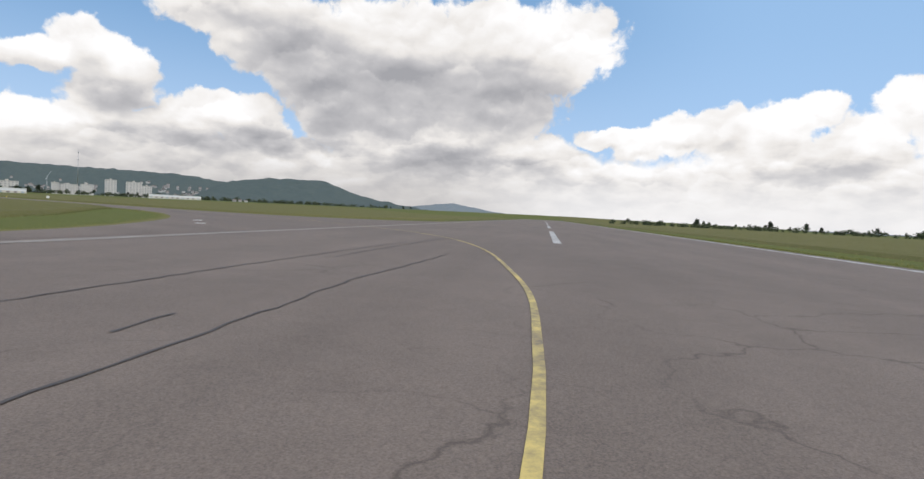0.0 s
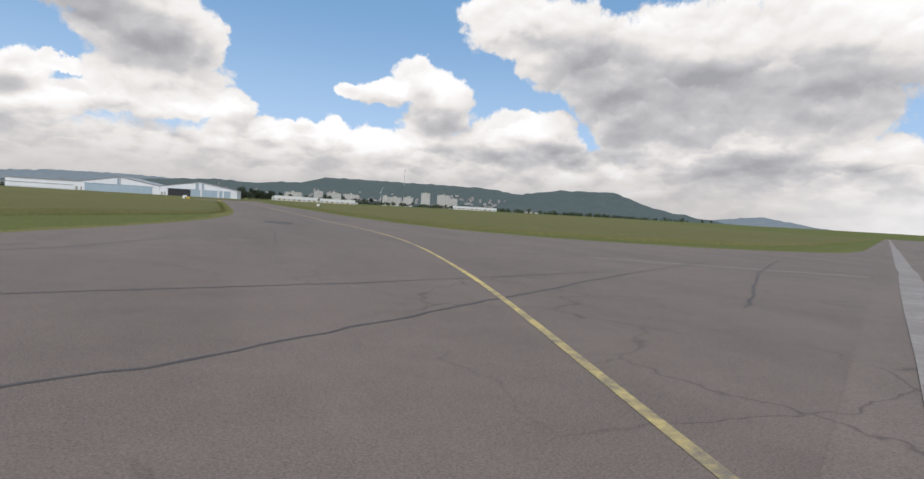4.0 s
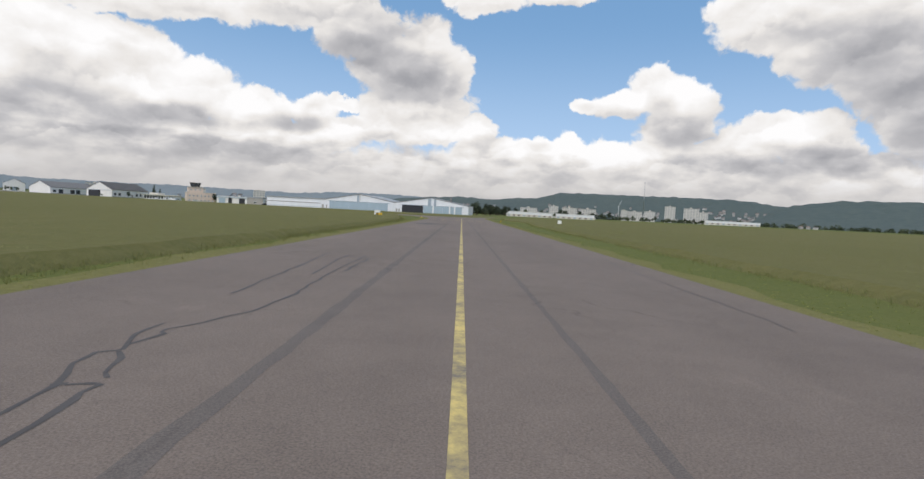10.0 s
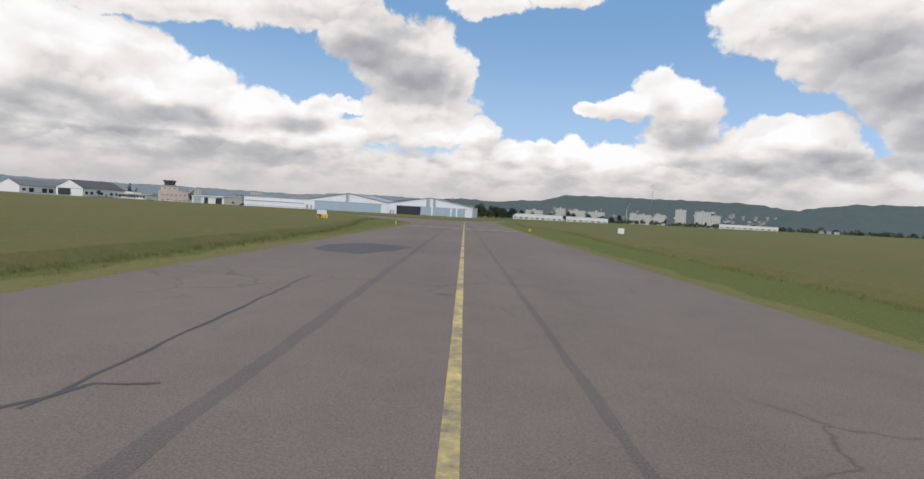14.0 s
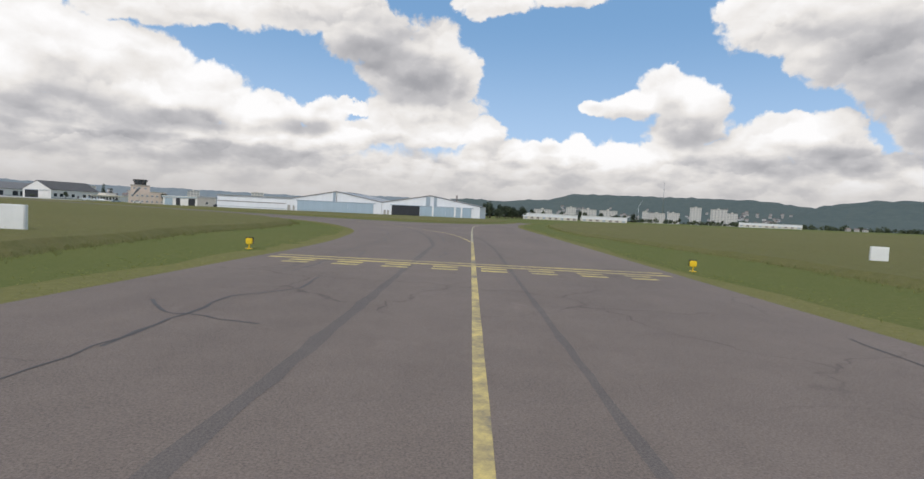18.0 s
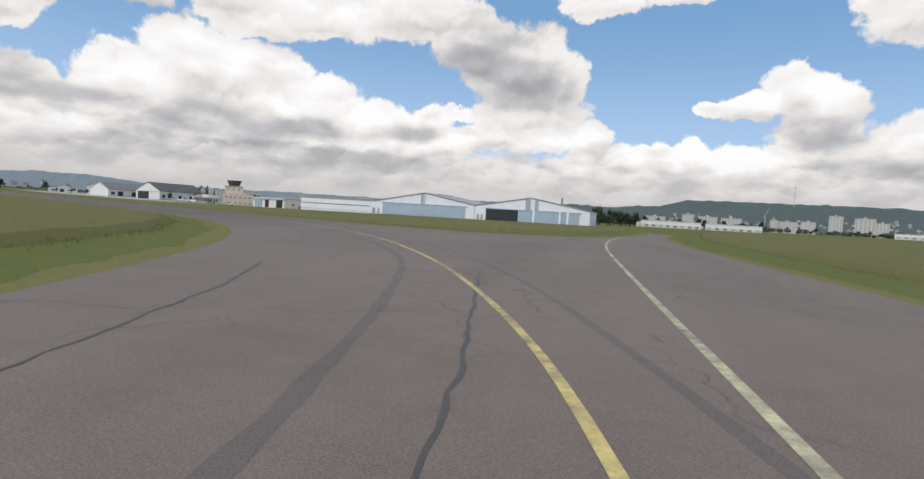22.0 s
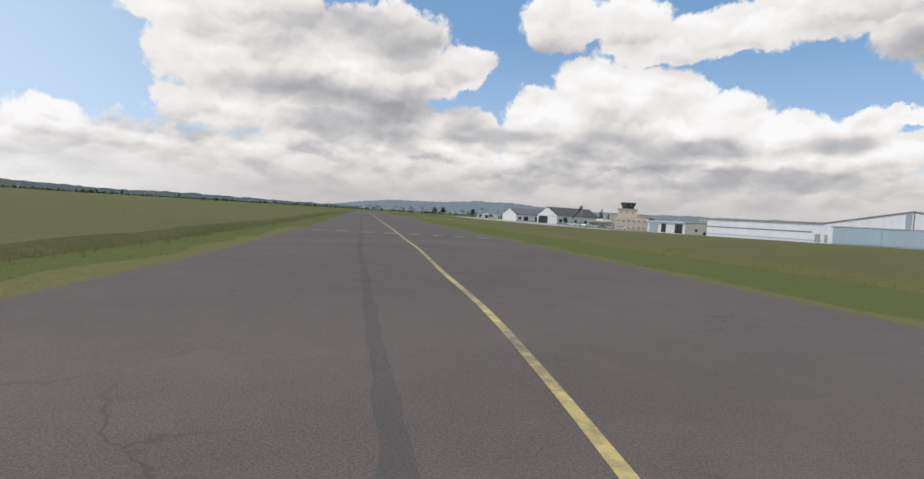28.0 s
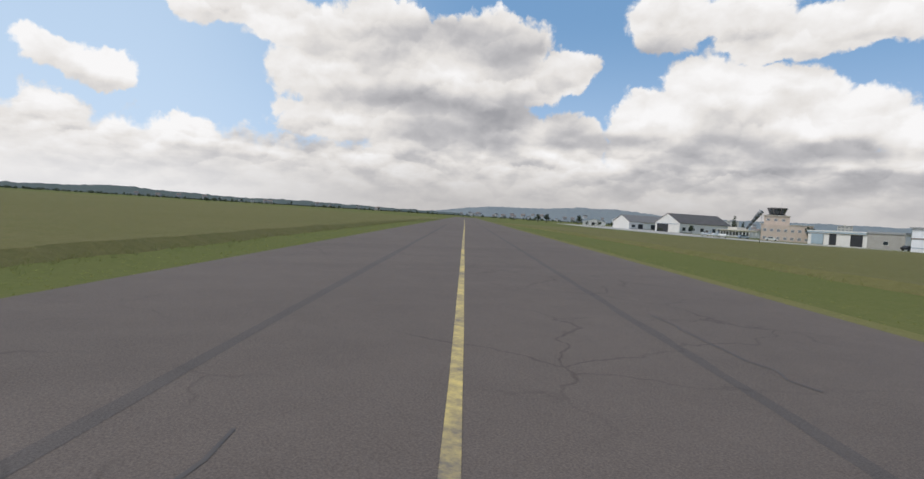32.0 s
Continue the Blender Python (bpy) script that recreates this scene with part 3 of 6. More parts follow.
def bm_mesh(name, bm, mat, smooth=False):
    me = bpy.data.meshes.new(name)
    bm.to_mesh(me)
    bm.free()
    me.materials.append(mat)
    if smooth:
        me.shade_smooth()
    return me


def box(name, x0, y0, z0, x1, y1, z1, mat, bevel=0.0):
    bm = bmesh.new()
    bmesh.ops.create_cube(bm, size=1)
    for v in bm.verts:
        v.co = Vector(((x0 + x1) / 2 + v.co.x * (x1 - x0), (y0 + y1) / 2 + v.co.y * (y1 - y0), (z0 + z1) / 2 + v.co.z * (z1 - z0)))
    if bevel:
        bmesh.ops.bevel(bm, geom=bm.edges[:], offset=bevel, segments=2, affect="EDGES")
    return bm_mesh(name, bm, mat)


def tube(name, a, b, r0, r1, mat, n=12):
    bm = bmesh.new()
    a, b = Vector(a), Vector(b)
    q = (b - a).to_track_quat("Z", "Y").to_matrix().to_4x4()
    bmesh.ops.create_cone(bm, cap_ends=True, segments=n, radius1=r0, radius2=r1, depth=(b - a).length, matrix=Matrix.Translation((a + b) / 2) @ q)
    return bm_mesh(name, bm, mat, True)


def prism(name, outline, y0, y1, mat):
    """An outline in x and z, drawn from y0 to y1."""
    n = len(outline)
    v = [(x, y0, z) for x, z in outline] + [(x, y1, z) for x, z in outline]
    f = [tuple(range(n)), tuple(range(2 * n - 1, n - 1, -1))] + [(k, k + n, (k + 1) % n + n, (k + 1) % n) for k in range(n)]
    return mesh_of(name, v, f, mat)


def rounded(points, per=8):
    """A smooth line through points."""
    p = [Vector((*q, 0)) for q in points]
    p = [2 * p[0] - p[1]] + p + [2 * p[-1] - p[-2]]
    out = []
    for k in range(1, len(p) - 2):
        for j in range(per):
            s = j / per
            out.append(0.5 * (2 * p[k] + (p[k + 1] - p[k - 1]) * s + (2 * p[k - 1] - 5 * p[k] + 4 * p[k + 1] - p[k + 2]) * s * s
                              + (3 * p[k] - p[k - 1] - 3 * p[k + 1] + p[k + 2]) * s ** 3))
    out.append(p[-2])
    return [(q.x, q.y) for q in out]


def ribbon(name, line, width, z, mat, ragged=0.0, seed=0):
    rnd = random.Random(seed)
    v, f = [], []
    for k, (x, y) in enumerate(line):
        a, b = line[max(0, k - 1)], line[min(len(line) - 1, k + 1)]
        d = Vector((b[0] - a[0], b[1] - a[1]))
        d = d.normalized() if d.length > 1e-6 else Vector((0, 1))
        n = Vector((-d.y, d.x))
        l, r = width / 2 * (1 + ragged * rnd.uniform(-1, 1)), width / 2 * (1 + ragged * rnd.uniform(-1, 1))
        v += [(x + n.x * l, y + n.y * l, z), (x - n.x * r, y - n.y * r, z)]
        if k:
            f.append((2 * k - 2, 2 * k - 1, 2 * k + 1, 2 * k))
    return mesh_of(name, v, f, mat)


def sheet(name, outline, z, mat, thick=0.0):
    from mathutils.geometry import tessellate_polygon
    v = [Vector((x, y, z)) for x, y in outline]
    f = [tuple(t) for t in tessellate_polygon([v])]
    me = mesh_of(name, v, f, mat)
    bm = bmesh.new()
    bm.from_mesh(me)
    bmesh.ops.recalc_face_normals(bm, faces=bm.faces[:])
    if bm.faces and sum(q.normal.z for q in bm.faces) < 0:
        bmesh.ops.reverse_faces(bm, faces=bm.faces[:])
    bm.to_mesh(me)
    bm.free()
    return me


def smooth01(a):
    a = np.clip(a, 0, 1)
    return a * a * (3 - 2 * a)


def ground_z(x, y):
    """The airfield is level round the taxiways; beyond, it falls to the terminal side and rises to the town side."""
    return np.clip(0.0085 * np.asarray(x, float), -1.3, 6.0) * smooth01((np.asarray(y, float) - 190) / 160)


def inside(px, py, poly):
    """Which points lie in a polygon."""
    hitc = np.zeros(len(px), bool)
    for (x0, y0), (x1, y1) in zip(poly, poly[1:] + poly[:1]):
        c = ((y0 > py) != (y1 > py))
        with np.errstate(divide="ignore", invalid="ignore"):
            hitc ^= c & (px < (x1 - x0) * (py - y0) / (y1 - y0 + 1e-12) + x0)
    return hitc


# ---- ground, runway, taxiways ----
def axis_lines(spans):
    out = []
    for a, b, step in spans:
        out += list(np.arange(a, b, step))
    return np.array(out + [spans[-1][1]])


gx = axis_lines([(-4700, -700, 400), (-700, -260, 20), (-260, 300, 10), (300, 700, 20), (700, 4701, 400)])
gy = axis_lines([(-4700, -700, 400), (-700, -200, 50), (-200, 500, 10), (500, 900, 20), (900, 4701, 380)])
GX, GY = np.meshgrid(gx, gy)
GZ = ground_z(GX, GY)
verts = np.stack([GX, GY, GZ], -1).reshape(-1, 3)
nx = len(gx)
faces = [(j * nx + i, j * nx + i + 1, (j + 1) * nx + i + 1, (j + 1) * nx + i) for j in range(len(gy) - 1) for i in range(nx - 1)]
tagged(new("ground", mesh_of("ground", verts.tolist(), faces, M_MOWN, True)), "flat mown green airfield grass reaching the horizon", "ground", kind="structure")

U, N = Vector((0.868, 0.497)), Vector((-0.497, 0.868))   # along and across the runway


def rw(s, n):
    return (U.x * s + N.x * n, U.y * s + N.y * n)


runway = part("runway", sheet("runway", [rw(-260, -64.9), rw(1500, -64.9), rw(1500, -33.2), rw(-260, -33.2)], 0.008, M_RUN))
tagged(runway, "long worn brownish-grey asphalt runway with white lines", "runway", kind="structure")
LEFT_IN = [(-34.5, -57.2), (-27.5, -50.5), (-21.5, -42.5), (-16.5, -34.5), (-12.6, -26.0), (-9.6, -17.5), (-7.4, -8.5), (-6.2, 1.0), (-5.75, 12)]
LEFT_TURN = [(-5.6, 104), (-5.85, 112), (-7.2, 123), (-9.7, 131.3), (-13.4, 139.6), (-18.4, 147.1), (-25, 154.2), (-33, 160.6), (-43, 167.0), (-56, 174.9)]
BACK = [(-52, 186.2), (-38, 178.1), (-27, 171.9), (-19, 167.3), (-12, 164.6), (-6.5, 165.6), (-1.5, 170.2), (2.2, 177.2), (5.2, 187), (9.0, 208), (14, 250), (20, 296)]
RIGHT_TURN = [(31, 296), (22, 262), (16, 230), (11.6, 205), (8.6, 188), (7.0, 172), (6.1, 158), (5.9, 130), (5.65, 100)]
RIGHT_IN = [(5.75, 14), (6.3, 3), (7.8, -6.0), (10.8, -12.6), (16.5, -17.0), (24.5, -18.8), (34.5, -17.4), (44, -12.9)]
b_dir = Vector((-0.863, 0.505))
far_l = (LEFT_TURN[-1][0] + b_dir.x * 330, LEFT_TURN[-1][1] + b_dir.y * 330)
far_r = (BACK[0][0] + b_dir.x * 330, BACK[0][1] + b_dir.y * 330)
TAXI = (rounded(LEFT_IN) + [(-5.65, 12 + 2 * k) for k in range(1, 46)] + rounded(LEFT_TURN) + [far_l, far_r] + rounded(BACK) + rounded(RIGHT_TURN) + [(5.65, 100 - 2 * k) for k in range(1, 43)] + rounded(RIGHT_IN)
        + [rw(40, -34.6), rw(-58.5, -34.6)])
taxiway = part("taxiway", sheet("taxiway", TAXI, 0.014, M_TAXI))
tagged(taxiway, "worn grey asphalt taxiway with sealed cracks and yellow lines", "taxiway", kind="structure")


verge = ribbon("dry_verge", [p for p in TAXI[:TAXI.index(far_l)]], 1.5, 0.009, M_VERGE, 0.45, 8)
part("dry_verge", verge, taxiway, label="dry yellowish grass verge")
part("dry_verge", ribbon("dry_verge", TAXI[TAXI.index(far_r):-2], 1.5, 0.009, M_VERGE, 0.45, 9), taxiway, label="dry yellowish grass verge")


def marking(line, width, mat, label, parent=taxiway, z=0.0168, name="painted_line", ragged=0.06, seed=1):
    return part(name, ribbon(name, line, width, z, mat, ragged, seed), parent, label=label)


def steps(a, b, n):
    return [(a[0] + (b[0] - a[0]) * k / n, a[1] + (b[1] - a[1]) * k / n) for k in range(n + 1)]


# runway paint
for n, w, m in ((-35.5, 0.62, M_WHITE_OLD), (-64.0, 0.45, M_WHITE_LINE)):
    marking(steps(rw(-250, n), rw(1450, n), 340), w, m, "long white runway edge line", runway, 0.0175, ragged=0.2)
for k in range(0, 12):
    marking(steps(rw(-39.0 + 50 * k, -50.4), rw(-9.2 + 50 * k, -50.4), 12), 0.45, M_WHITE_LINE, "white runway centre stripe", runway, 0.0175)
# yellow guide lines
marking(rounded([(-52, -83), (-38, -78.5), (-30, -74.3), (-24.4, -70.2), (-17.6, -64.3), (-11.5, -57.2), (-6.8, -48.5), (-3.9, -39.5), (-1.85, -31.5), (-0.25, -22.5), (0.25, -13.5), (0.1, -4)], 6),
        0.115, M_YELLOW, "yellow exit line curving off the runway", z=0.0182)
marking(steps((0.1, -4), (0.1, 116), 90), 0.12, M_YELLOW, "straight yellow taxiway centre line")
marking(rounded([(0.03, 116.2), (-0.5, 121), (-1.6, 127), (-3.7, 133.4), (-6.2, 139.2), (-9.6, 145.6), (-13.3, 151.0), (-17.3, 155.6), (-22.2, 160.2), (-28.3, 164.6), (-34, 168.1), (-40.3, 172.0), (-46.3, 175.5), (-53, 179.5), (-74, 191.8), (-110, 212.9), (-200, 265.5)], 8),
        0.115, M_YELLOW, "yellow guide line of the left turn", z=0.0179)
marking(rounded([(0.1, 116), (0.1, 128), (0.15, 140), (0.3, 151), (0.75, 160), (1.6, 169), (3.3, 181), (6.2, 197), (11.6, 224), (18, 254), (25, 294)], 8), 0.13, M_YELLOW_OLD, "faded yellow line running straight on", z=0.0173)
marking(rounded([(2.8, 169.5), (0.8, 163), (-1.8, 157.2), (-5.2, 154.0), (-9.5, 153.2), (-14.5, 155.3), (-21.0, 159.4)], 8), 0.11, M_YELLOW_FAINT, "faded yellow joining arc", z=0.0186)
# holding position: two full lines and two broken ones
for y in (103.65, 102.95):
    marking(steps((-5.3, y), (5.3, y), 24), 0.30, M_YELLOW, "full yellow holding line across the taxiway", z=0.0189)
for y in (102.4, 101.8):
    for k in range(8):
        marking(steps((-4.6 + 1.22 * k, y), (-3.95 + 1.22 * k, y), 4), 0.30, M_YELLOW, "short yellow holding dash", z=0.0189)
# broken line across the second taxiway
for k in range(8):
    p = Vector((-53.0, 173.85)) + k * Vector((0.60, 1.235))
    marking(steps(p, p + Vector((0.26, 0.62)), 3), 0.34, M_YELLOW_OLD if k < 3 else M_WHITE_LINE, "short pale dash across the taxiway")
for x, y in ((-18.9, -43.9), (-16.4, -38.6)):
    part("marker_stud", box("marker_stud", x - 0.28, y - 0.13, 0.015, x + 0.28, y + 0.13, 0.045, M_SIGN_WHITE, 0.012), taxiway, label="flat white marker on the asphalt")
# dark bands of old paving joints
for line, w in ((steps((-1.5, -6), (-1.55, 112), 240), 0.17), (steps((1.35, -2), (1.0, 112), 240), 0.10),
                (rounded([(-1.55, 112), (-2.5, 120.5), (-4.2, 130), (-6.7, 138.2), (-11.2, 146.2), (-16.6, 153.8), (-23, 159.6), (-32, 164.9), (-41, 170), (-55, 178.2), (-150, 233.6)], 24), 0.18),
                (rounded([(1.0, 112), (0.4, 122), (-1.6, 131), (-4.5, 139), (-8, 146)], 6), 0.14),
                (steps((-50.0, 180.6), (-150, 239.0), 200), 0.16)):
    part("paving_joint", ribbon("paving_joint", line, w, 0.0154, M_JOINT, 0.3, 7), taxiway, label="dark rubbed paving joint")


def wander(points, seed, amp=0.12):
    rnd = random.Random(seed)
    out = []
    for (x0, y0), (x1, y1) in zip(points, points[1:]):
        n = max(2, int(math.hypot(x1 - x0, y1 - y0) / 0.35))
        for k in range(n):
            out.append((x0 + (x1 - x0) * k / n + rnd.uniform(-amp, amp), y0 + (y1 - y0) * k / n + rnd.uniform(-amp, amp)))
    return out + [points[-1]]


# dark patches with ragged edges
for k, ring in enumerate(([(-4.8, -10.1), (-4.4, -8.0), (-3.0, -9.0), (-3.2, -11.4), (-3.9, -11.8), (-4.8, -10.1)], [(-4.6, 66.2), (-4.7, 68.6), (-3.8, 70.6), (-2.4, 70.3), (-1.75, 69.4), (-2.2, 67), (-3.0, 65.0), (-4.0, 65.4), (-4.6, 66.2)])):
    part("asphalt_patch", sheet("asphalt_patch", wander(ring, 200 + k, 0.06)[:-1], 0.0163, M_PATCH), taxiway, label="dark asphalt repair patch")
# sealed cracks: forked dark lines on the way in, along the straight and through the bend
CRACKS = [[(-2.32, -10.8), (-2.34, -10.03), (-2.19, -9.76), (-2.51, -9.18), (-2.57, -8.96), (-2.65, -8.2), (-2.39, -7.68), (-2.71, -6.55), (-2.56, -5.83), (-2.63, -5.34), (-2.58, -3.22), (-2.55, -1.31), (-2.56, 1.84), (-2.66, 10.0)],
          [(-4.4, -7.8), (-4.2, -7.1), (-4.17, -6.1), (-3.89, -5.3), (-3.76, -3.4)], [(-5.91, -4.48), (-5.98, -3.93)], [(-5.88, -4.63), (-5.18, -4.58), (-4.58, -4.73)], [(-5.65, -4.74), (-4.89, -5.69), (-4.2, -6.29)],
          [(-2.89, -8.47), (-2.93, -7.33), (-2.83, -6.51)], [(-2.48, -5.95), (-2.04, -6.03), (-1.23, -6.4)], [(-2.59, -5.49), (-2.36, -4.83), (-1.7, -3.48), (-1.65, -0.51)], [(-1.7, -3.48), (-1.46, -4.26), (-1.45, -6.35), (-1.47, -7.23)]]
CRACKS += [[(-2.6, -1.34), (-1.99, -1.7), (-1.28, -1.54)], [(-1.19, -1.49), (-1.4, 0.37), (-1.79, 11.1)], [(-0.64, -0.95), (-0.55, 2.73), (-0.57, 6.0)],
           [(-2.62, 12.2), (-2.62, 12.76), (-2.69, 12.96), (-2.89, 13.49), (-2.93, 13.81), (-2.81, 13.94), (-2.84, 14.08), (-2.82, 14.57), (-2.84, 14.84), (-2.7, 15.19), (-2.42, 16.0), (-2.37, 17.5), (-2.48, 20.3), (-2.55, 24.8)],
           [(-2.78, 13.89), (-2.57, 13.47), (-2.46, 13.18)], [(-2.69, 12.96), (-2.6, 13.01), (-2.42, 13.05)], [(-2.27, 11.8), (-2.34, 12.34), (-2.41, 12.68), (-2.4, 13.05)], [(-2.84, 14.08), (-3.02, 14.52), (-3.03, 15.1)], [(-3.2, 17.2), (-3.26, 18.5), (-3.39, 21), (-3.61, 25)]]
CRACKS += [[(-3.3, 93.0), (-3.41, 94.41), (-3.4, 94.84), (-3.49, 95.96), (-3.42, 96.35), (-3.17, 96.55), (-2.81, 97.33), (-2.92, 98.93)], [(-4.32, 95.57), (-3.79, 94.87), (-3.52, 94.7), (-3.34, 94.74), (-2.88, 94.52), (-2.38, 94.34)],
           [(-3.73, 102.74), (-3.65, 100.85), (-3.73, 99.81)], [(-3.45, 106.6), (-3.16, 103.9), (-3.3, 102.6), (-2.9, 101.6)], [(-0.95, 105.5), (-0.8, 107.0), (-0.95, 108.2)]]
CRACKS += [[(-2.8, 20.0), (-2.85, 22.0), (-3.0, 23.2), (-3.0, 24.7)], [(-3.0, 24.5), (-2.65, 24.1), (-2.35, 24.0), (-1.8, 24.05)], [(-2.35, 24.0), (-2.3, 22.7), (-2.3, 20.8)], [(-2.6, 21.9), (-2.15, 21.7)],
           [(-2.7, 51.6), (-2.4, 52.2), (-2.0, 52.3)], [(-2.5, 51.7), (-2.6, 54.2), (-2.8, 59.2)]]
CRACKS += [[(-18.5, 153.6), (-15.3, 148.7), (-13.9, 146.3), (-13.1, 144.9), (-12.5, 144.5), (-12.0, 143.8)], [(-12.6, 145.9), (-11.7, 144.1), (-11.2, 143.1), (-10.5, 142.1), (-10.1, 141.1)],
           [(-11.6, 140.4), (-11.35, 140.8), (-11.2, 141.2), (-10.4, 141.8), (-10.5, 142.1)], [(-11.1, 139.8), (-11.6, 140.4), (-11.9, 140.9)], [(-11.2, 141.2), (-10.9, 140.7), (-10.4, 139.8), (-9.8, 138.7), (-9.4, 138.4)],
           [(-10.7, 139.1), (-10.4, 139.8), (-10.1, 140.0), (-9.9, 140.6)], [(-9.7, 139.9), (-9.2, 139.0)], [(-14.2, 144.2), (-14.8, 145.1)]]
CRACKS += [[(-3.7, 112.6), (-3.9, 114.03), (-4.02, 115.0), (-4.32, 116.1), (-4.45, 117.2)], [(-3.94, 116.55), (-3.08, 116.42), (-2.19, 116.1), (-1.72, 116.0)], [(-3.49, 114.0), (-3.16, 113.75), (-2.69, 113.81), (-2.42, 113.79)],
           [(-3.25, 112.7), (-2.95, 112.59), (-2.61, 112.66), (-2.3, 112.49)], [(-3.99, 116.8), (-4.57, 119.2), (-4.97, 122.3), (-5.44, 125.1), (-6.77, 129.6), (-8.22, 133.2)], [(-4.97, 122.3), (-4.3, 121.2)], [(-2.76, 123.1), (-2.03, 123.2), (-1.32, 123.4)]]
CRACKS += [[(-11.83, 143.5), (-12.3, 144.2), (-12.0, 144.5), (-12.91, 144.6), (-13.56, 145.6), (-14.7, 147.5), (-16.3, 150.0), (-18.5, 153.0)], [(-11.25, 141.5), (-11.1, 141.54), (-10.54, 141.52)], [(-12.41, 142.1), (-12.81, 142.5), (-13.13, 143.1)],
           [(-2.7, 111.2), (-1.9, 111.1)], [(-3.3, 108.7), (-2.7, 108.5), (-2.5, 108.7), (-2.1, 108.5)], [(-1.2, 114.2), (-1.4, 117.7), (-2.3, 126.4), (-3.5, 134.6)],
           [(-35.6, 164.6), (-35.7, 165.5)], [(-34.8, 164.4), (-34.3, 164.6), (-34.1, 164.9), (-33.9, 165.1)], [(-34.3, 164.9), (-34.9, 165.2)], [(-20, -57.4), (-18.0, -56.2), (-16.8, -55.4), (-14.2, -54.0), (-9, -51)]]
for k, c in enumerate(CRACKS):
    part("crack_seal", ribbon("crack_seal", wander(c, k, 0.04), 0.048, 0.0160 + 0.00003 * k, M_SEAL, 0.5, k), taxiway, label="black bitumen crack seal")
rnd = random.Random(5)
for k in range(9):
    # further sealed cracks, lengthwise and across
    y = rnd.uniform(-8, 112)
    x = rnd.uniform(-5.2, 5.2)
    if k % 3:
        c = [(x, y), (x + rnd.uniform(-0.4, 0.4), y + rnd.uniform(3, 9)), (x + rnd.uniform(-0.6, 0.6), y + rnd.uniform(10, 17))]
    else:
        c = [(x, y), (x + rnd.uniform(-2.5, -1), y + rnd.uniform(-0.7, 0.7))]
    part("crack_seal", ribbon("crack_seal", wander(c, k + 50, 0.03), 0.034, 0.0170 + 0.00002 * k, M_SEAL, 0.6, k), taxiway, label="black bitumen crack seal")
for k in range(9):
    s, n = rnd.uniform(-6, 40), rnd.uniform(-5, 4.5)
    p = Vector((-22, 160.4)) + s * b_dir + n * Vector((0.505, 0.863))
    q = p + rnd.uniform(2, 7) * b_dir + rnd.uniform(-0.8, 0.8) * Vector((0.505, 0.863))
    part("crack_seal", ribbon("crack_seal", wander([tuple(p), tuple(q)], k + 90, 0.08), 0.035, 0.0168 + 0.00002 * k, M_SEAL, 0.6, k), taxiway, label="black bitumen crack seal")
for k, c in enumerate([[(-35, -69.7), (-28.7, -66.2), (-18, -60.5)], [(-36, -74), (-29.5, -70), (-22, -66.2)], [(-34.3, -72), (-33.4, -71.4)], [(-26.4, -65.8), (-24.2, -64.5), (-12, -57.9)]]):
    part("crack_seal", ribbon("crack_seal", wander(c, k + 130, 0.05), 0.045, 0.0172 + 0.00003 * k, M_SEAL, 0.5, k), runway, label="black bitumen crack seal")
for k, c in enumerate([[(-13.6, -42), (-7.6, -39.4), (2, -33), (12, -27)], [(-14, -36.7), (-11, -28.3)], [(-16.7, -37.6), (-10.2, -29.3), (-6, -20)], [(-9.9, -36), (-4.8, -34.7), (3, -32)],
                       [(1.0, -37.5), (8, -32), (16, -26.5), (29, -19.5)], [(-5.5, -26), (-5.0, -20), (-3.6, -14)]]):
    part("crack_seal", ribbon("crack_seal", wander(c, k + 150, 0.05), 0.05, 0.0174 + 0.00003 * k, M_SEAL, 0.5, k), taxiway, label="black bitumen crack seal")
marking(steps((4.7, -28), (12.3, -32.6), 12), 0.2, M_WHITE_OLD, "faint old white line")

# ---- grass ----
TALL_LEFT = ([(-7.3, 8), (-7.3, 30), (-7.4, 55), (-8.1, 80), (-9.6, 95), (-11.0, 104), (-12.4, 113), (-12.8, 123), (-14.2, 132), (-17.6, 140), (-22.4, 147.5), (-29.5, 154.5), (-38.5, 160.8), (-50, 168), (-64, 176.4), (-110, 203), (-330, 331)]
             + [(-330, -222), (-120, -102), (-60, -67.7), (-42, -57), (-31, -44.5), (-23.6, -32.5), (-17.5, -19), (-13.0, -9.5), (-9.0, -1.5)])
TALL_RIGHT = ([(9.4, 5), (10.0, -1), (13.5, -8), (21, -12.2), (33, -11.6), (46, -6.6), (62, 2.6), (120, 35.8), (300, 139)]
              + [(300, 330), (60, 330), (38, 296), (29, 265), (22, 232), (16.6, 205), (13, 178), (10.8, 152), (10.4, 140), (11.4, 126), (12.6, 113), (12.2, 103), (10.9, 95), (9.6, 60), (9.5, 40), (9.4, 22)])
TALL_BACK = [(-60, 197.9), (-40, 186.4), (-28, 180), (-16, 175.6), (-8.5, 175.2), (-3.5, 178.8), (0, 186), (3.4, 202), (7.6, 232), (12, 272), (9, 286), (-30, 292), (-100, 304), (-150, 312), (-240, 352), (-240, 303), (-150, 250.6), (-100, 221.3)]
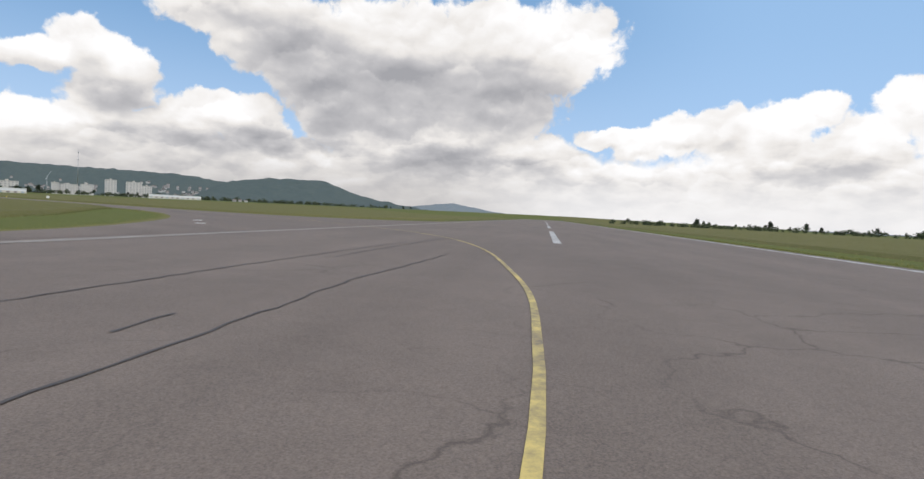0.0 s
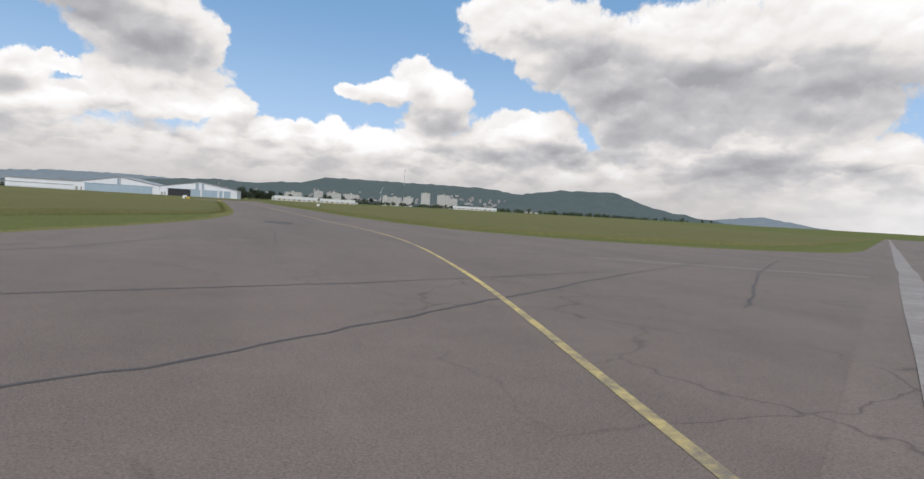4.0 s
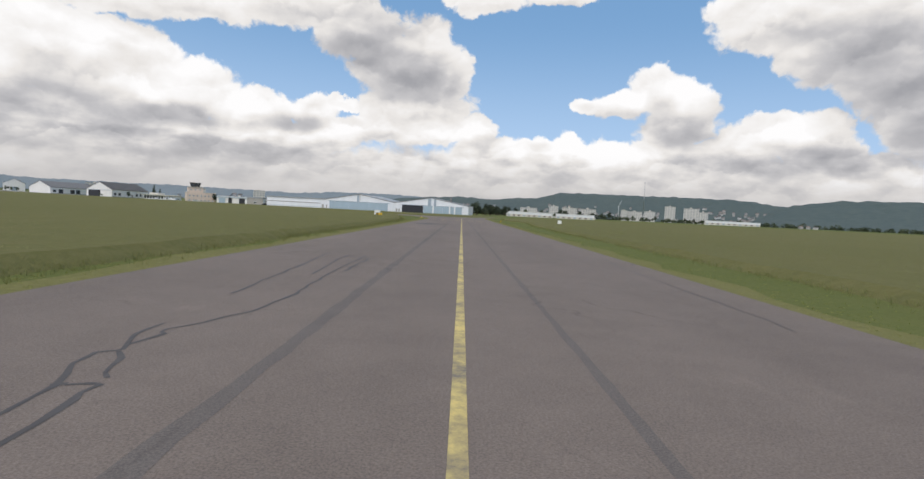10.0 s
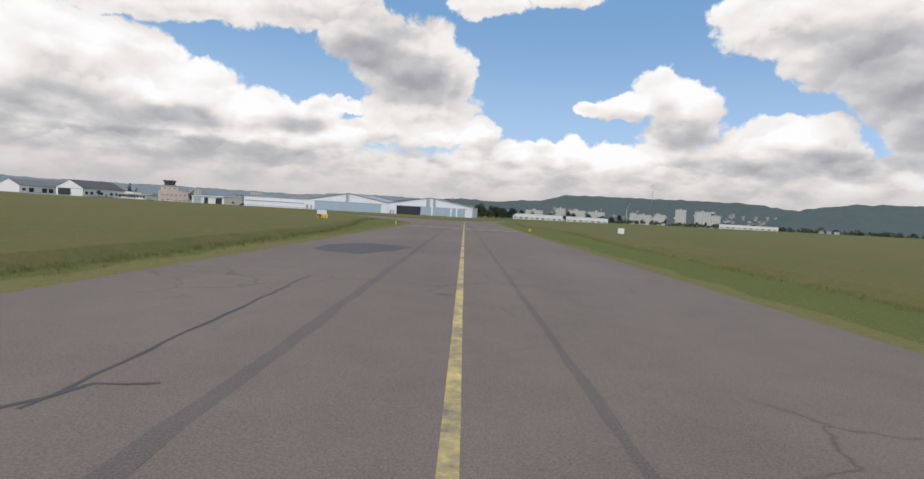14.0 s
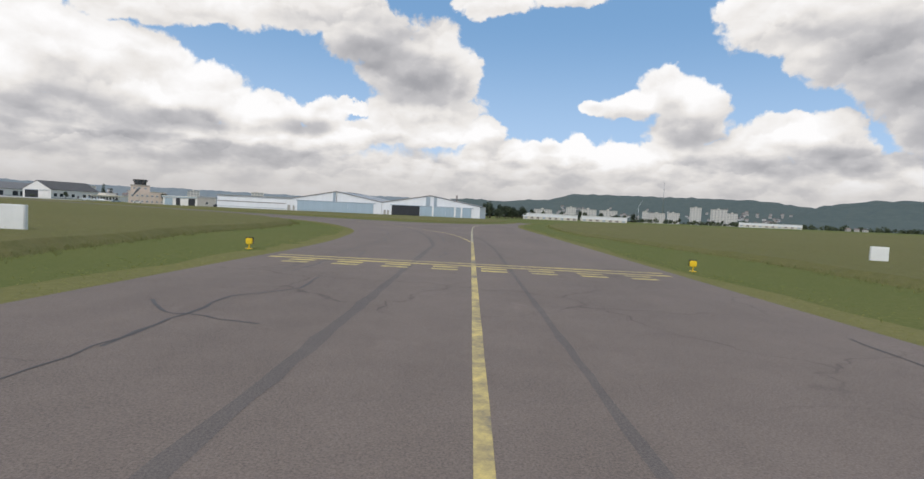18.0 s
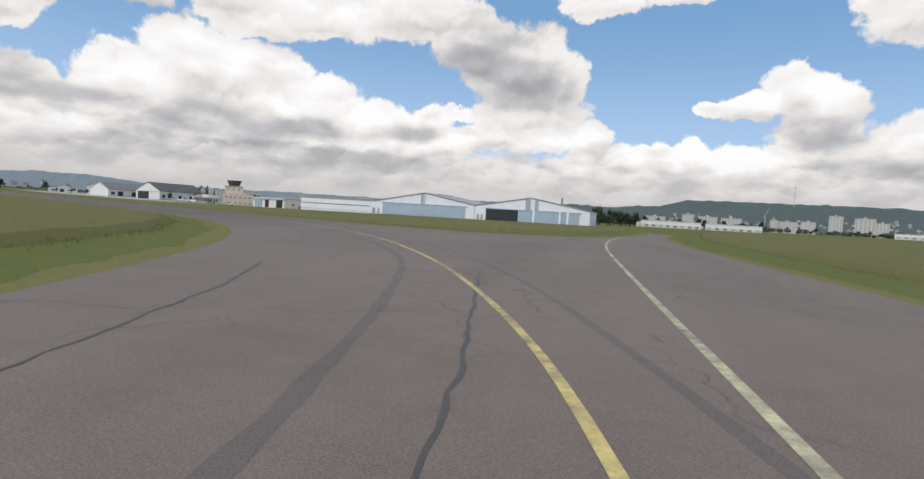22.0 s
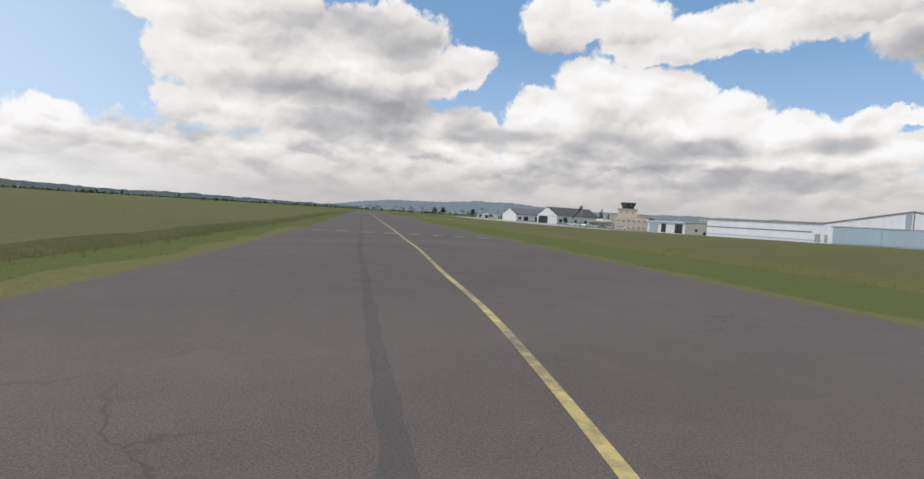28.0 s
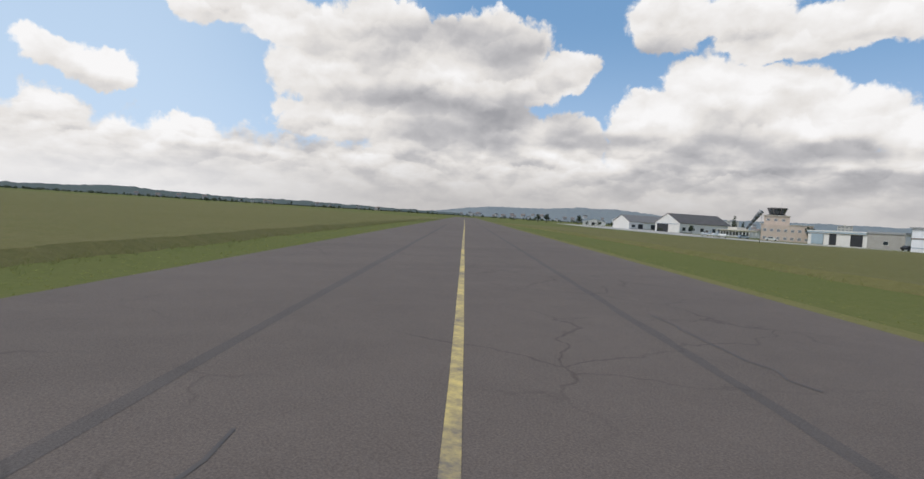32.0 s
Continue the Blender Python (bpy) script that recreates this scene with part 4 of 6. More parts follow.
TALL_RUNWAY = [rw(-130, -70.2), rw(-130, -200), rw(900, -200), rw(900, -70.2)]


def fine_line(poly, step=0.8, jitter=0.14, near=90.0, seed=3):
    """The outline with ragged short steps where the camera passes."""
    rnd = random.Random(seed)
    out = []
    for (x0, y0), (x1, y1) in zip(poly, poly[1:] + poly[:1]):
        n = max(1, int(math.hypot(x1 - x0, y1 - y0) / step))
        if max(abs(x0), abs(x1), abs(y0 - 80), abs(y1 - 80)) > 200:
            n = max(1, n // 12)
        out += [(x0 + (x1 - x0) * k / n + rnd.uniform(-jitter, jitter) * (n > 1), y0 + (y1 - y0) * k / n + rnd.uniform(-jitter, jitter) * (n > 1)) for k in range(n)]
    return out


def meadow(name, poly, height, label, seed):
    """A stand of tall grass: an uneven top over a skirt."""
    from mathutils.geometry import delaunay_2d_cdt
    line = fine_line(poly, seed=seed)
    n = len(line)
    xs, ys = [p[0] for p in line], [p[1] for p in line]
    rnd = random.Random(seed)
    inner = []
    for x in np.arange(min(xs) + 4, max(xs), 7.0):
        for y in np.arange(min(ys) + 4, max(ys), 7.0):
            inner.append((x + rnd.uniform(-2.5, 2.5), y + rnd.uniform(-2.5, 2.5)))
    ia = np.array(inner)
    keep = inside(ia[:, 0], ia[:, 1], poly)
    pts = [Vector(p) for p in line] + [Vector(p) for p in ia[keep].tolist()]
    vs, _, fs, *_ = delaunay_2d_cdt(pts, [(k, (k + 1) % n) for k in range(n)], [list(range(n))], 1, 1e-5)
    co = np.array([(v.x, v.y) for v in vs])
    wob = np.array([noise.noise(Vector((v.x * 0.25, v.y * 0.25, 0))) for v in vs])
    z = ground_z(co[:, 0], co[:, 1]) + height * (1 + 0.22 * wob)
    verts = [(a, b, c) for (a, b), c in zip(co.tolist(), z.tolist())]
    faces = [tuple(f) for f in fs]
    base = len(verts)
    gzl = ground_z(np.array(xs), np.array(ys))
    turn = 1 if sum(x0 * y1 - x1 * y0 for (x0, y0), (x1, y1) in zip(line, line[1:] + line[:1])) > 0 else -1
    for k, (x, y) in enumerate(line):
        (xa, ya), (xb, yb) = line[k - 1], line[(k + 1) % n]
        tx, ty = xb - xa, yb - ya
        tl = max(1e-6, math.hypot(tx, ty)) * turn
        verts.append((x + ty / tl * 0.6, y - tx / tl * 0.6, float(gzl[k]) - 0.02))
        verts.append((x, y, float(gzl[k]) + height * (1 + 0.22 * noise.noise(Vector((x * 0.25, y * 0.25, 0))))))
    for k in range(n):
        j = (k + 1) % n
        faces.append((base + 2 * k, base + 2 * j, base + 2 * j + 1, base + 2 * k + 1))
    me = mesh_of(name, verts, faces, M_TALL)
    bm = bmesh.new()
    bm.from_mesh(me)
    bmesh.ops.remove_doubles(bm, verts=bm.verts[:], dist=0.001)
    bmesh.ops.recalc_face_normals(bm, faces=bm.faces[:])
    bm.to_mesh(me)
    bm.free()
    return tagged(new(name, me), label, "meadow", kind="stuff")


meadow("meadow", TALL_LEFT, 0.25, "tall olive-green meadow grass with brownish seed heads", 11)
meadow("meadow", TALL_RIGHT, 0.24, "tall olive-green meadow grass beside the taxiway", 12)
meadow("meadow", TALL_BACK, 0.24, "tall green grass in front of the hangars", 13)
meadow("meadow", TALL_RUNWAY, 0.24, "tall green grass along the runway", 14)
rng = np.random.default_rng(4)


def tufts(name, px, py, pz, blades, h0, h1, width, lean, mat, label):
    """Blades of grass, each one triangle, in one mesh."""
    n = len(px)
    bx = np.repeat(px, blades) + rng.normal(0, lean * 0.4, n * blades)
    by = np.repeat(py, blades) + rng.normal(0, lean * 0.4, n * blades)
    bz = np.repeat(pz, blades)
    h = rng.uniform(h0, h1, n * blades)
    a = rng.uniform(0, 2 * np.pi, n * blades)
    l = rng.normal(0, lean, (n * blades, 2)) * h[:, None] / h1
    w = width * rng.uniform(0.6, 1.4, n * blades)
    v = np.empty((n * blades, 3, 3))
    v[:, 0] = np.stack([bx - np.cos(a) * w, by - np.sin(a) * w, bz], -1)
    v[:, 1] = np.stack([bx + np.cos(a) * w, by + np.sin(a) * w, bz], -1)
    v[:, 2] = np.stack([bx + l[:, 0], by + l[:, 1], bz + h], -1)
    me = bpy.data.meshes.new(name)
    me.vertices.add(n * blades * 3)
    me.vertices.foreach_set("co", v.ravel())
    me.loops.add(n * blades * 3)
    me.loops.foreach_set("vertex_index", np.arange(n * blades * 3, dtype=np.int32))
    me.polygons.add(n * blades)
    me.polygons.foreach_set("loop_start", np.arange(0, n * blades * 3, 3, dtype=np.int32))
    me.materials.append(mat)
    me.update(calc_edges=True)
    return tagged(new(name, me), label, "grass", kind="stuff")


def along(poly, count, spread, inwards=True):
    """Points scattered about an outline, near the stretch that is driven."""
    line = np.array(poly + poly[:1])
    seg = np.diff(line, axis=0)
    ln = np.hypot(seg[:, 0], seg[:, 1])
    mid = (line[1:] + line[:-1]) / 2
    wgt = ln * np.exp(-np.hypot(mid[:, 0] + 10, (mid[:, 1] - 70) * 0.55) / 70) * (np.hypot(mid[:, 0], mid[:, 1] - 60) < 260)
    k = rng.choice(len(ln), count, p=wgt / wgt.sum())
    s = rng.random(count)
    nrm = np.stack([-seg[:, 1], seg[:, 0]], -1) / np.maximum(ln, 1e-6)[:, None]
    off = rng.normal(0, spread, count)
    q = line[k] + seg[k] * s[:, None] + nrm[k] * off[:, None]
    return q[:, 0], q[:, 1]


def dense(poly, step=2.0):
    out = []
    for (x0, y0), (x1, y1) in zip(poly, poly[1:] + poly[:1]):
        n = max(1, int(math.hypot(x1 - x0, y1 - y0) / step))
        out += [(x0 + (x1 - x0) * k / n, y0 + (y1 - y0) * k / n) for k in range(n)]
    return out


for poly, cnt in ((TALL_LEFT, 26000), (TALL_RIGHT, 22000), (TALL_BACK, 7000), (TALL_RUNWAY, 3000)):
    x, y = along(dense(poly), cnt, 0.45)
    tufts("grass_fringe", x, y, ground_z(x, y), 6, 0.05, 0.19, 0.005, 0.08, M_BLADE, "ragged fringe of tall grass blades")
    x, y = along(dense(poly), cnt // 2, 7.0)
    ok = inside(x, y, poly)
    x, y = x[ok], y[ok]
    tufts("grass_tops", x, y, ground_z(x, y) + 0.16, 5, 0.08, 0.16, 0.007, 0.10, M_BLADE, "seed heads standing out of the meadow")
x, y = along(dense(TAXI), 60000, 0.9)
ok = ~inside(x, y, TAXI)
x, y = x[ok], y[ok]
ok = (N.x * x + N.y * y) > -33.0
x, y = x[ok], y[ok]
tufts("short_grass", x, y, ground_z(x, y), 4, 0.012, 0.035, 0.006, 0.03, M_BLADE_SHORT, "short mown grass at the asphalt edge")
x, y = along(dense([rw(-100, -65.1), rw(400, -65.1)], 2), 8000, 0.8)
ok = (N.x * x + N.y * y) < -64.9
tufts("short_grass", x[ok], y[ok], 0 * x[ok], 4, 0.04, 0.14, 0.010, 0.06, M_BLADE_SHORT, "short grass at the runway edge")


# ---- signs and lights by the taxiway ----
def guard_light(at, label):
    """A yellow twin lamp on a stem."""
    t = thing("guard_light", at, label, "airfield light", "guard lights")
    part("base_plate", box("base_plate", -0.16, -0.16, 0, 0.16, 0.16, 0.03, M_LAMP_YELLOW, 0.008), t)
    part("stem", tube("stem", (0, 0, 0.03), (0, 0, 0.20), 0.035, 0.03, M_LAMP_YELLOW), t)
    body = part("housing", box("housing", -0.19, -0.08, 0.19, 0.19, 0.08, 0.43, M_LAMP_YELLOW, 0.035), t)
    part("visor", prism("visor", [(-0.21, 0.20), (0.21, 0.20), (0.21, 0.46), (-0.21, 0.46)], 0.085, 0.16, M_BLACK), t, label="black lamp visor")
    for x in (-0.095, 0.095):
        part("lens", tube("lens", (x, 0.16, 0.31), (x, 0.175, 0.31), 0.075, 0.07, M_GLASS), t)
    for x in (-0.2, 0.2):
        part("bolt", tube("bolt", (x * 0.6, -0.12, 0.03), (x * 0.6, -0.12, 0.05), 0.012, 0.012, M_STEEL, 6), t)
    return t


guard_light(pose(-6.75, 105.2, 0.0, 0, 0, 8) @ Matrix.Diagonal((0.52, 0.70, 0.76, 1)), "yellow runway guard lamp with black visor on short stem")
guard_light(pose(6.7, 105.1, 0.0, 0, 0, -8) @ Matrix.Diagonal((0.52, 0.70, 0.76, 1)), "yellow runway guard lamp standing in mown grass")


def lettering(text, size, mat, parent, at, name="lettering"):
    cu = bpy.data.curves.new(name, "FONT")
    cu.body, cu.size, cu.extrude, cu.align_x, cu.align_y = text, size, 0.004, "CENTER", "CENTER"
    cu.materials.append(mat)
    ob = new(name, cu)
    dg = bpy.context.evaluated_depsgraph_get()
    me = bpy.data.meshes.new_from_object(ob.evaluated_get(dg))
    bpy.data.objects.remove(ob)
    return part(name, me, parent, at)


def board(at, w, h, mats, label, texts=()):
    """A low sign box on two legs, its face towards -y."""
    t = thing("taxiway_sign", at, label, "airport sign")
    part("frame_box", box("frame_box", -w / 2, 0, 0.12, w / 2, 0.16, 0.12 + h, M_SIGN_WHITE, 0.015), t)
    x = -w / 2 + 0.03
    for frac, m, name in mats:
        part("panel", box("panel", x, -0.012, 0.15, x + (w - 0.06) * frac, -0.002, 0.09 + h, m, 0.003), t, label=name)
        x += (w - 0.06) * frac
    for sx in (-w * 0.36, w * 0.36):
        part("leg", tube("leg", (sx, 0.08, 0), (sx, 0.08, 0.13), 0.03, 0.03, M_STEEL), t)
        part("foot", box("foot", sx - 0.09, -0.02, 0, sx + 0.09, 0.18, 0.02, M_CONCRETE, 0.004), t)
    for txt, sx, size, m in texts:
        lettering(txt, size, m, t, pose(sx, -0.016, 0.12 + h / 2, 90, 0, 0))
    return t


sgn = board(pose(-13.6, 103.0, 0.0, 0, 0, 14) @ Matrix.Scale(0.74, 4), 1.42, 0.72, ((0.38, M_BLACK, "black panel"), (0.62, M_SIGN_YELLOW, "yellow panel")),
            "black and yellow taxiway direction sign on short legs", (("B", -0.44, 0.46, M_SIGN_YELLOW), ("K", 0.02, 0.40, M_BLACK)))
part("arrow", mesh_of("arrow", [(0.36, -0.016, 0.24), (0.42, -0.016, 0.24), (0.42, -0.016, 0.50), (0.52, -0.016, 0.47), (0.39, -0.016, 0.66), (0.26, -0.016, 0.47), (0.36, -0.016, 0.50)],
                      [(0, 1, 2, 3, 4, 5, 6)], M_BLACK), sgn, label="black upward arrow")
board(pose(-14.2, 105.2, 0.0, 0, 0, 8), 0.95, 0.88, ((1.0, M_SIGN_WHITE, "plain white back"),), "white back of a taxiway sign")
board(pose(18.0, 113.2, 0.0, 0, 0, -16), 0.70, 0.74, ((1.0, M_SIGN_WHITE, "plain white back"),), "white back of a sign in tall grass")


# ---- hangars and airport buildings ----
def gable_hall(name, at, w, d, eave, ridge, wall, roof, label, category, ridge_at=0.5, base=-1.2):
    """A hall with its gable to -y: front and back gables, side walls, two roof slopes, eaves trim."""
    t = thing(name, at, label, category)
    rx = w * ridge_at
    out = [(0, base), (w, base), (w, eave), (rx, ridge), (0, eave)]
    part("gable_wall", prism("gable_wall", out, 0.0, 0.3, wall), t)
    part("gable_wall", prism("gable_wall", out, d - 0.3, d, wall), t)
    part("side_wall", box("side_wall", 0, 0.302, base, 0.3, d - 0.302, eave, wall), t)
    part("side_wall", box("side_wall", w - 0.3, 0.302, base, w, d - 0.302, eave, wall), t)
    part("floor_slab", box("floor_slab", 0.3, 0.3, base, w - 0.3, d - 0.3, base + 1.22, M_CONCRETE), t)
    e = 0.35
    sl, sr = (ridge - eave) / rx, (ridge - eave) / (w - rx)
    part("roof_slope", prism("roof_slope", [(-e, eave - e * sl + 0.02), (rx, ridge + 0.02), (rx, ridge + 0.2), (-e, eave - e * sl + 0.2)], -0.25, d + 0.25, roof), t, label="sheet roof slope")
    part("roof_slope", prism("roof_slope", [(rx, ridge + 0.02), (w + e, eave - e * sr + 0.02), (w + e, eave - e * sr + 0.2), (rx, ridge + 0.2)], -0.25, d + 0.25, roof), t, label="sheet roof slope")
    part("verge_trim", prism("verge_trim", [(-e, eave - e * sl + 0.06), (rx, ridge + 0.06), (rx, ridge + 0.21), (-e, eave - e * sl + 0.21)], -0.30, -0.255, M_TRIM), t, label="thin brown verge trim")
    part("verge_trim", prism("verge_trim", [(rx, ridge + 0.06), (w + e, eave - e * sr + 0.06), (w + e, eave - e * sr + 0.21), (rx, ridge + 0.21)], -0.30, -0.255, M_TRIM), t, label="thin brown verge trim")
    return t


def opening(t, x0, x1, z0, z1, mat, name="door_leaf", leaves=1, proud=0.10, label=""):
    """Leaves, or one dark recess, on a hall's front."""
    for k in range(leaves):
        a, b = x0 + (x1 - x0) * k / leaves, x0 + (x1 - x0) * (k + 1) / leaves
        off = proud + 0.05 * (k % 2)
        part(name, box(name, a + 0.02, -off - 0.06, z0, b - 0.02, -off, z1, mat, 0.01), t, label=label)


HX = pose(-78.3, 336.0, 0.0, 0, 0, -9.0)


def hangar_at(u):
    return HX @ pose(u, 0, -0.35)


hangar_a = gable_hall("hangar", hangar_at(0), 40.6, 38, 5.2, 8.9, M_WHITE, M_ROOF, "wide white hangar with closed pale blue sliding doors", "hangar")
opening(hangar_a, 2.4, 37.0, 0.05, 4.35, M_BLUE, "sliding_door", 6, label="pale blue sliding door leaf")
part("door_rail", box("door_rail", 1.8, -0.30, 4.37, 38.0, -0.10, 4.62, M_BLUE_GREY, 0.02), hangar_a)
part("gable_post", box("gable_post", 18.7, -0.14, 4.65, 19.9, -0.003, 8.55, M_BLUE_GREY), hangar_a, label="blue-grey vertical gable strip")
part("gable_post", box("gable_post", 20.3, -0.10, 4.65, 20.5, -0.003, 8.75, M_TRIM), hangar_a, label="thin rain pipe")
opening(hangar_a, 0.3, 1.1, 0.05, 2.1, M_CONCRETE, "side_door")
part("roof_vent", box("roof_vent", 20.0, 12, 8.9, 20.6, 30, 9.25, M_ROOF), hangar_a)

hangar_b = gable_hall("hangar", hangar_at(40.75), 42.2, 18, 5.2, 8.9, M_WHITE, M_ROOF, "wide white hangar with one door open and dark inside", "hangar")
# no hole in the wall: a dark panel paints the unlit inside
part("open_bay", box("open_bay", 4.4, -0.06, 0.05, 16.6, -0.003, 4.3, M_BAY_SHADE), hangar_b, label="dark panel standing for open hangar shade")
opening(hangar_b, 16.7, 38.6, 0.05, 4.3, M_BLUE, "sliding_door", 4, label="pale blue sliding door leaf")
part("door_rail", box("door_rail", 3.8, -0.30, 4.32, 39.5, -0.10, 4.56, M_BLUE_GREY, 0.02), hangar_b)
for x0, x1 in ((19.2, 21.0), (22.6, 23.9)):
    part("gable_post", box("gable_post", x0, -0.14, 4.58, x1, -0.003, 8.35, M_BLUE_GREY), hangar_b, label="blue-grey vertical gable strip")
for x0 in (22.0, 31.4, 34.2):
    part("door_post", box("door_post", x0, -0.36, 0.0, x0 + 0.7, -0.24, 4.6, M_SIGN_WHITE), hangar_b, label="white door post")
opening(hangar_b, 0.9, 1.9, 0.05, 2.1, M_CONCRETE, "side_door")
opening(hangar_b, 2.5, 3.3, 0.05, 2.1, M_CONCRETE, "side_door")
part("chimney", tube("chimney", (30, 12, 6.5), (30, 12, 10.0), 0.35, 0.35, M_TRIM), hangar_b)

shed = thing("storage_shed", hangar_at(-36.5) @ pose(0, 0.6, 0), "long low white metal shed with brown band", "shed")
part("wall", box("wall", 0, 0, -1.2, 36.2, 14, 5.2, M_WHITE), shed)
part("band", box("band", -0.02, -0.10, 2.55, 33.0, -0.003, 2.85, M_TRIM), shed, label="brown horizontal band")
part("band", box("band", -0.02, -0.07, 0.35, 36.0, -0.003, 0.5, M_BLUE_GREY), shed)
part("roof", prism("roof", [(-0.4, 5.21), (36.6, 5.21), (36.6, 5.5), (-0.4, 5.5)], -0.5, 14.4, M_ROOF), shed)
opening(shed, 34.0, 35.3, 0.05, 2.2, M_CONCRETE, "side_door")


def window(t, x, z, w, h, y=-0.003, frame_mat=None, dull=False):
    o = part("window", box("window", x, y - 0.05, z, x + w, y, z + h, frame_mat or M_SIGN_WHITE, 0.01), t)
    part("pane", box("pane", x + 0.07, y - 0.058, z + 0.07, x + w - 0.07, y - 0.051, z + h - 0.07, M_BLOCK_WINDOW if dull else M_GLASS), o)


# terminal with the tower
term = thing("control_tower", pose(-185.7, 393.9, -1.6, 0, 0, 32), "pale pink terminal building with dark glazed control cab on top", "airport building")
part("ground_floor", box("ground_floor", 0, 0, -1, 18, 12, 6.8, M_PINK), term)
part("tower_block", box("tower_block", 1.0, 1.0, 6.8, 10.0, 10.0, 10.2, M_PINK), term)
part("parapet", box("parapet", 0.7, 0.7, 10.2, 10.3, 10.3, 10.45, M_CREAM), term)
part("roof_slab", box("roof_slab", -0.2, -0.2, 6.81, 0.98, 12.2, 7.05, M_CREAM), term)
part("roof_slab", box("roof_slab", 10.02, -0.2, 6.81, 18.2, 12.2, 7.05, M_CREAM), term)
bm = bmesh.new()
bmesh.ops.create_cone(bm, cap_ends=True, segments=8, radius1=2.7, radius2=3.6, depth=2.3, matrix=Matrix.Translation((5.5, 5.5, 11.95)))
cab = part("control_cab", bm_mesh("control_cab", bm, M_GLASS), term, label="dark sloping cab windows")
bm = bmesh.new()
bmesh.ops.create_cone(bm, cap_ends=True, segments=8, radius1=3.8, radius2=3.7, depth=0.4, matrix=Matrix.Translation((5.5, 5.5, 13.3)))
part("cab_roof", bm_mesh("cab_roof", bm, M_ROOF_DARK), term)
bm = bmesh.new()
bmesh.ops.create_cone(bm, cap_ends=True, segments=8, radius1=3.4, radius2=3.4, depth=0.3, matrix=Matrix.Translation((5.5, 5.5, 10.6)))
part("cab_gallery", bm_mesh("cab_gallery", bm, M_ROOF_DARK), term)
for k in range(8):
    a = radians(22.5 + 45 * k)
    part("mullion", tube("mullion", (5.5 + 2.72 * math.cos(a), 5.5 + 2.72 * math.sin(a), 10.8), (5.5 + 3.6 * math.cos(a), 5.5 + 3.6 * math.sin(a), 13.1), 0.09, 0.09, M_TRIM, 6), cab)
part("antenna", tube("antenna", (7, 5.5, 13.7), (7, 5.5, 16.0), 0.05, 0.03, M_STEEL, 6), term)
for zz in (0.9, 4.0):
    for k in range(7):
        window(term, 1.0 + 2.4 * k, zz, 1.2, 1.1, -0.003, None, True)
for k in range(3):
    window(term, 1.9 + 2.7 * k, 8.1, 1.2, 1.0, 0.997, None, True)

wing = thing("terminal_wing", pose(-257.0, 469.0, -1.25, 0, 0, -33), "low white terminal wing with large windows", "airport building")
part("wall", box("wall", 0, 0, -1, 38, 9, 3.3, M_WHITE_FLAT), wing)
part("roof", box("roof", -0.8, -2.2, 3.31, 38.8, 9.4, 3.7, M_CREAM), wing)
part("upper_storey", box("upper_storey", 3, 3, 3.71, 15, 9, 5.2, M_CREAM), wing)
for k in range(9):
    window(wing, 1.0 + 4.1 * k, 0.6, 3.2, 2.1, -0.003, M_TRIM if k % 3 == 1 else None)
for k in range(10):
    part("post", tube("post", (0.2 + 4.1 * k, -1.9, -0.5), (0.2 + 4.1 * k, -1.9, 3.3), 0.1, 0.1, M_SIGN_WHITE, 8), wing)

club = thing("club_hangar", pose(-160.5, 382.0, -1.1, 0, 0, -30) @ Matrix.Diagonal((1.32, 1, 1, 1)), "low white hangar with pale blue door and dark bays", "hangar")
part("wall", box("wall", 0, 0, -1, 33, 14, 4.4, M_WHITE_FLAT), club)
part("roof", box("roof", -0.3, -0.4, 4.41, 22.0, 14.3, 4.75, M_SIGN_WHITE), club)
part("roof", box("roof", 22.05, -0.3, 4.41, 33.3, 14.3, 5.0, M_ROOF), club, label="grey roof of the rear part")
part("grey_wall", box("grey_wall", 22.05, -0.06, -1, 33.02, -0.003, 4.4, M_CONCRETE), club, label="plain grey wall")
opening(club, 1.5, 6.5, 0.1, 3.6, M_BLUE, "sliding_door", 2, label="pale blue door leaf")
for a, b in ((8.7, 11.4), (16.5, 20.6)):
    part("open_bay", box("open_bay", a, -0.06, 0.1, b, -0.003, 3.7, M_BAY_SHADE), club, label="dark panel standing for open bay shade")
window(club, 27, 1.2, 1.6, 1.2, -0.065)
part("fascia", box("fascia", 0, -0.46, 3.95, 22, -0.41, 4.35, M_BLUE), club)



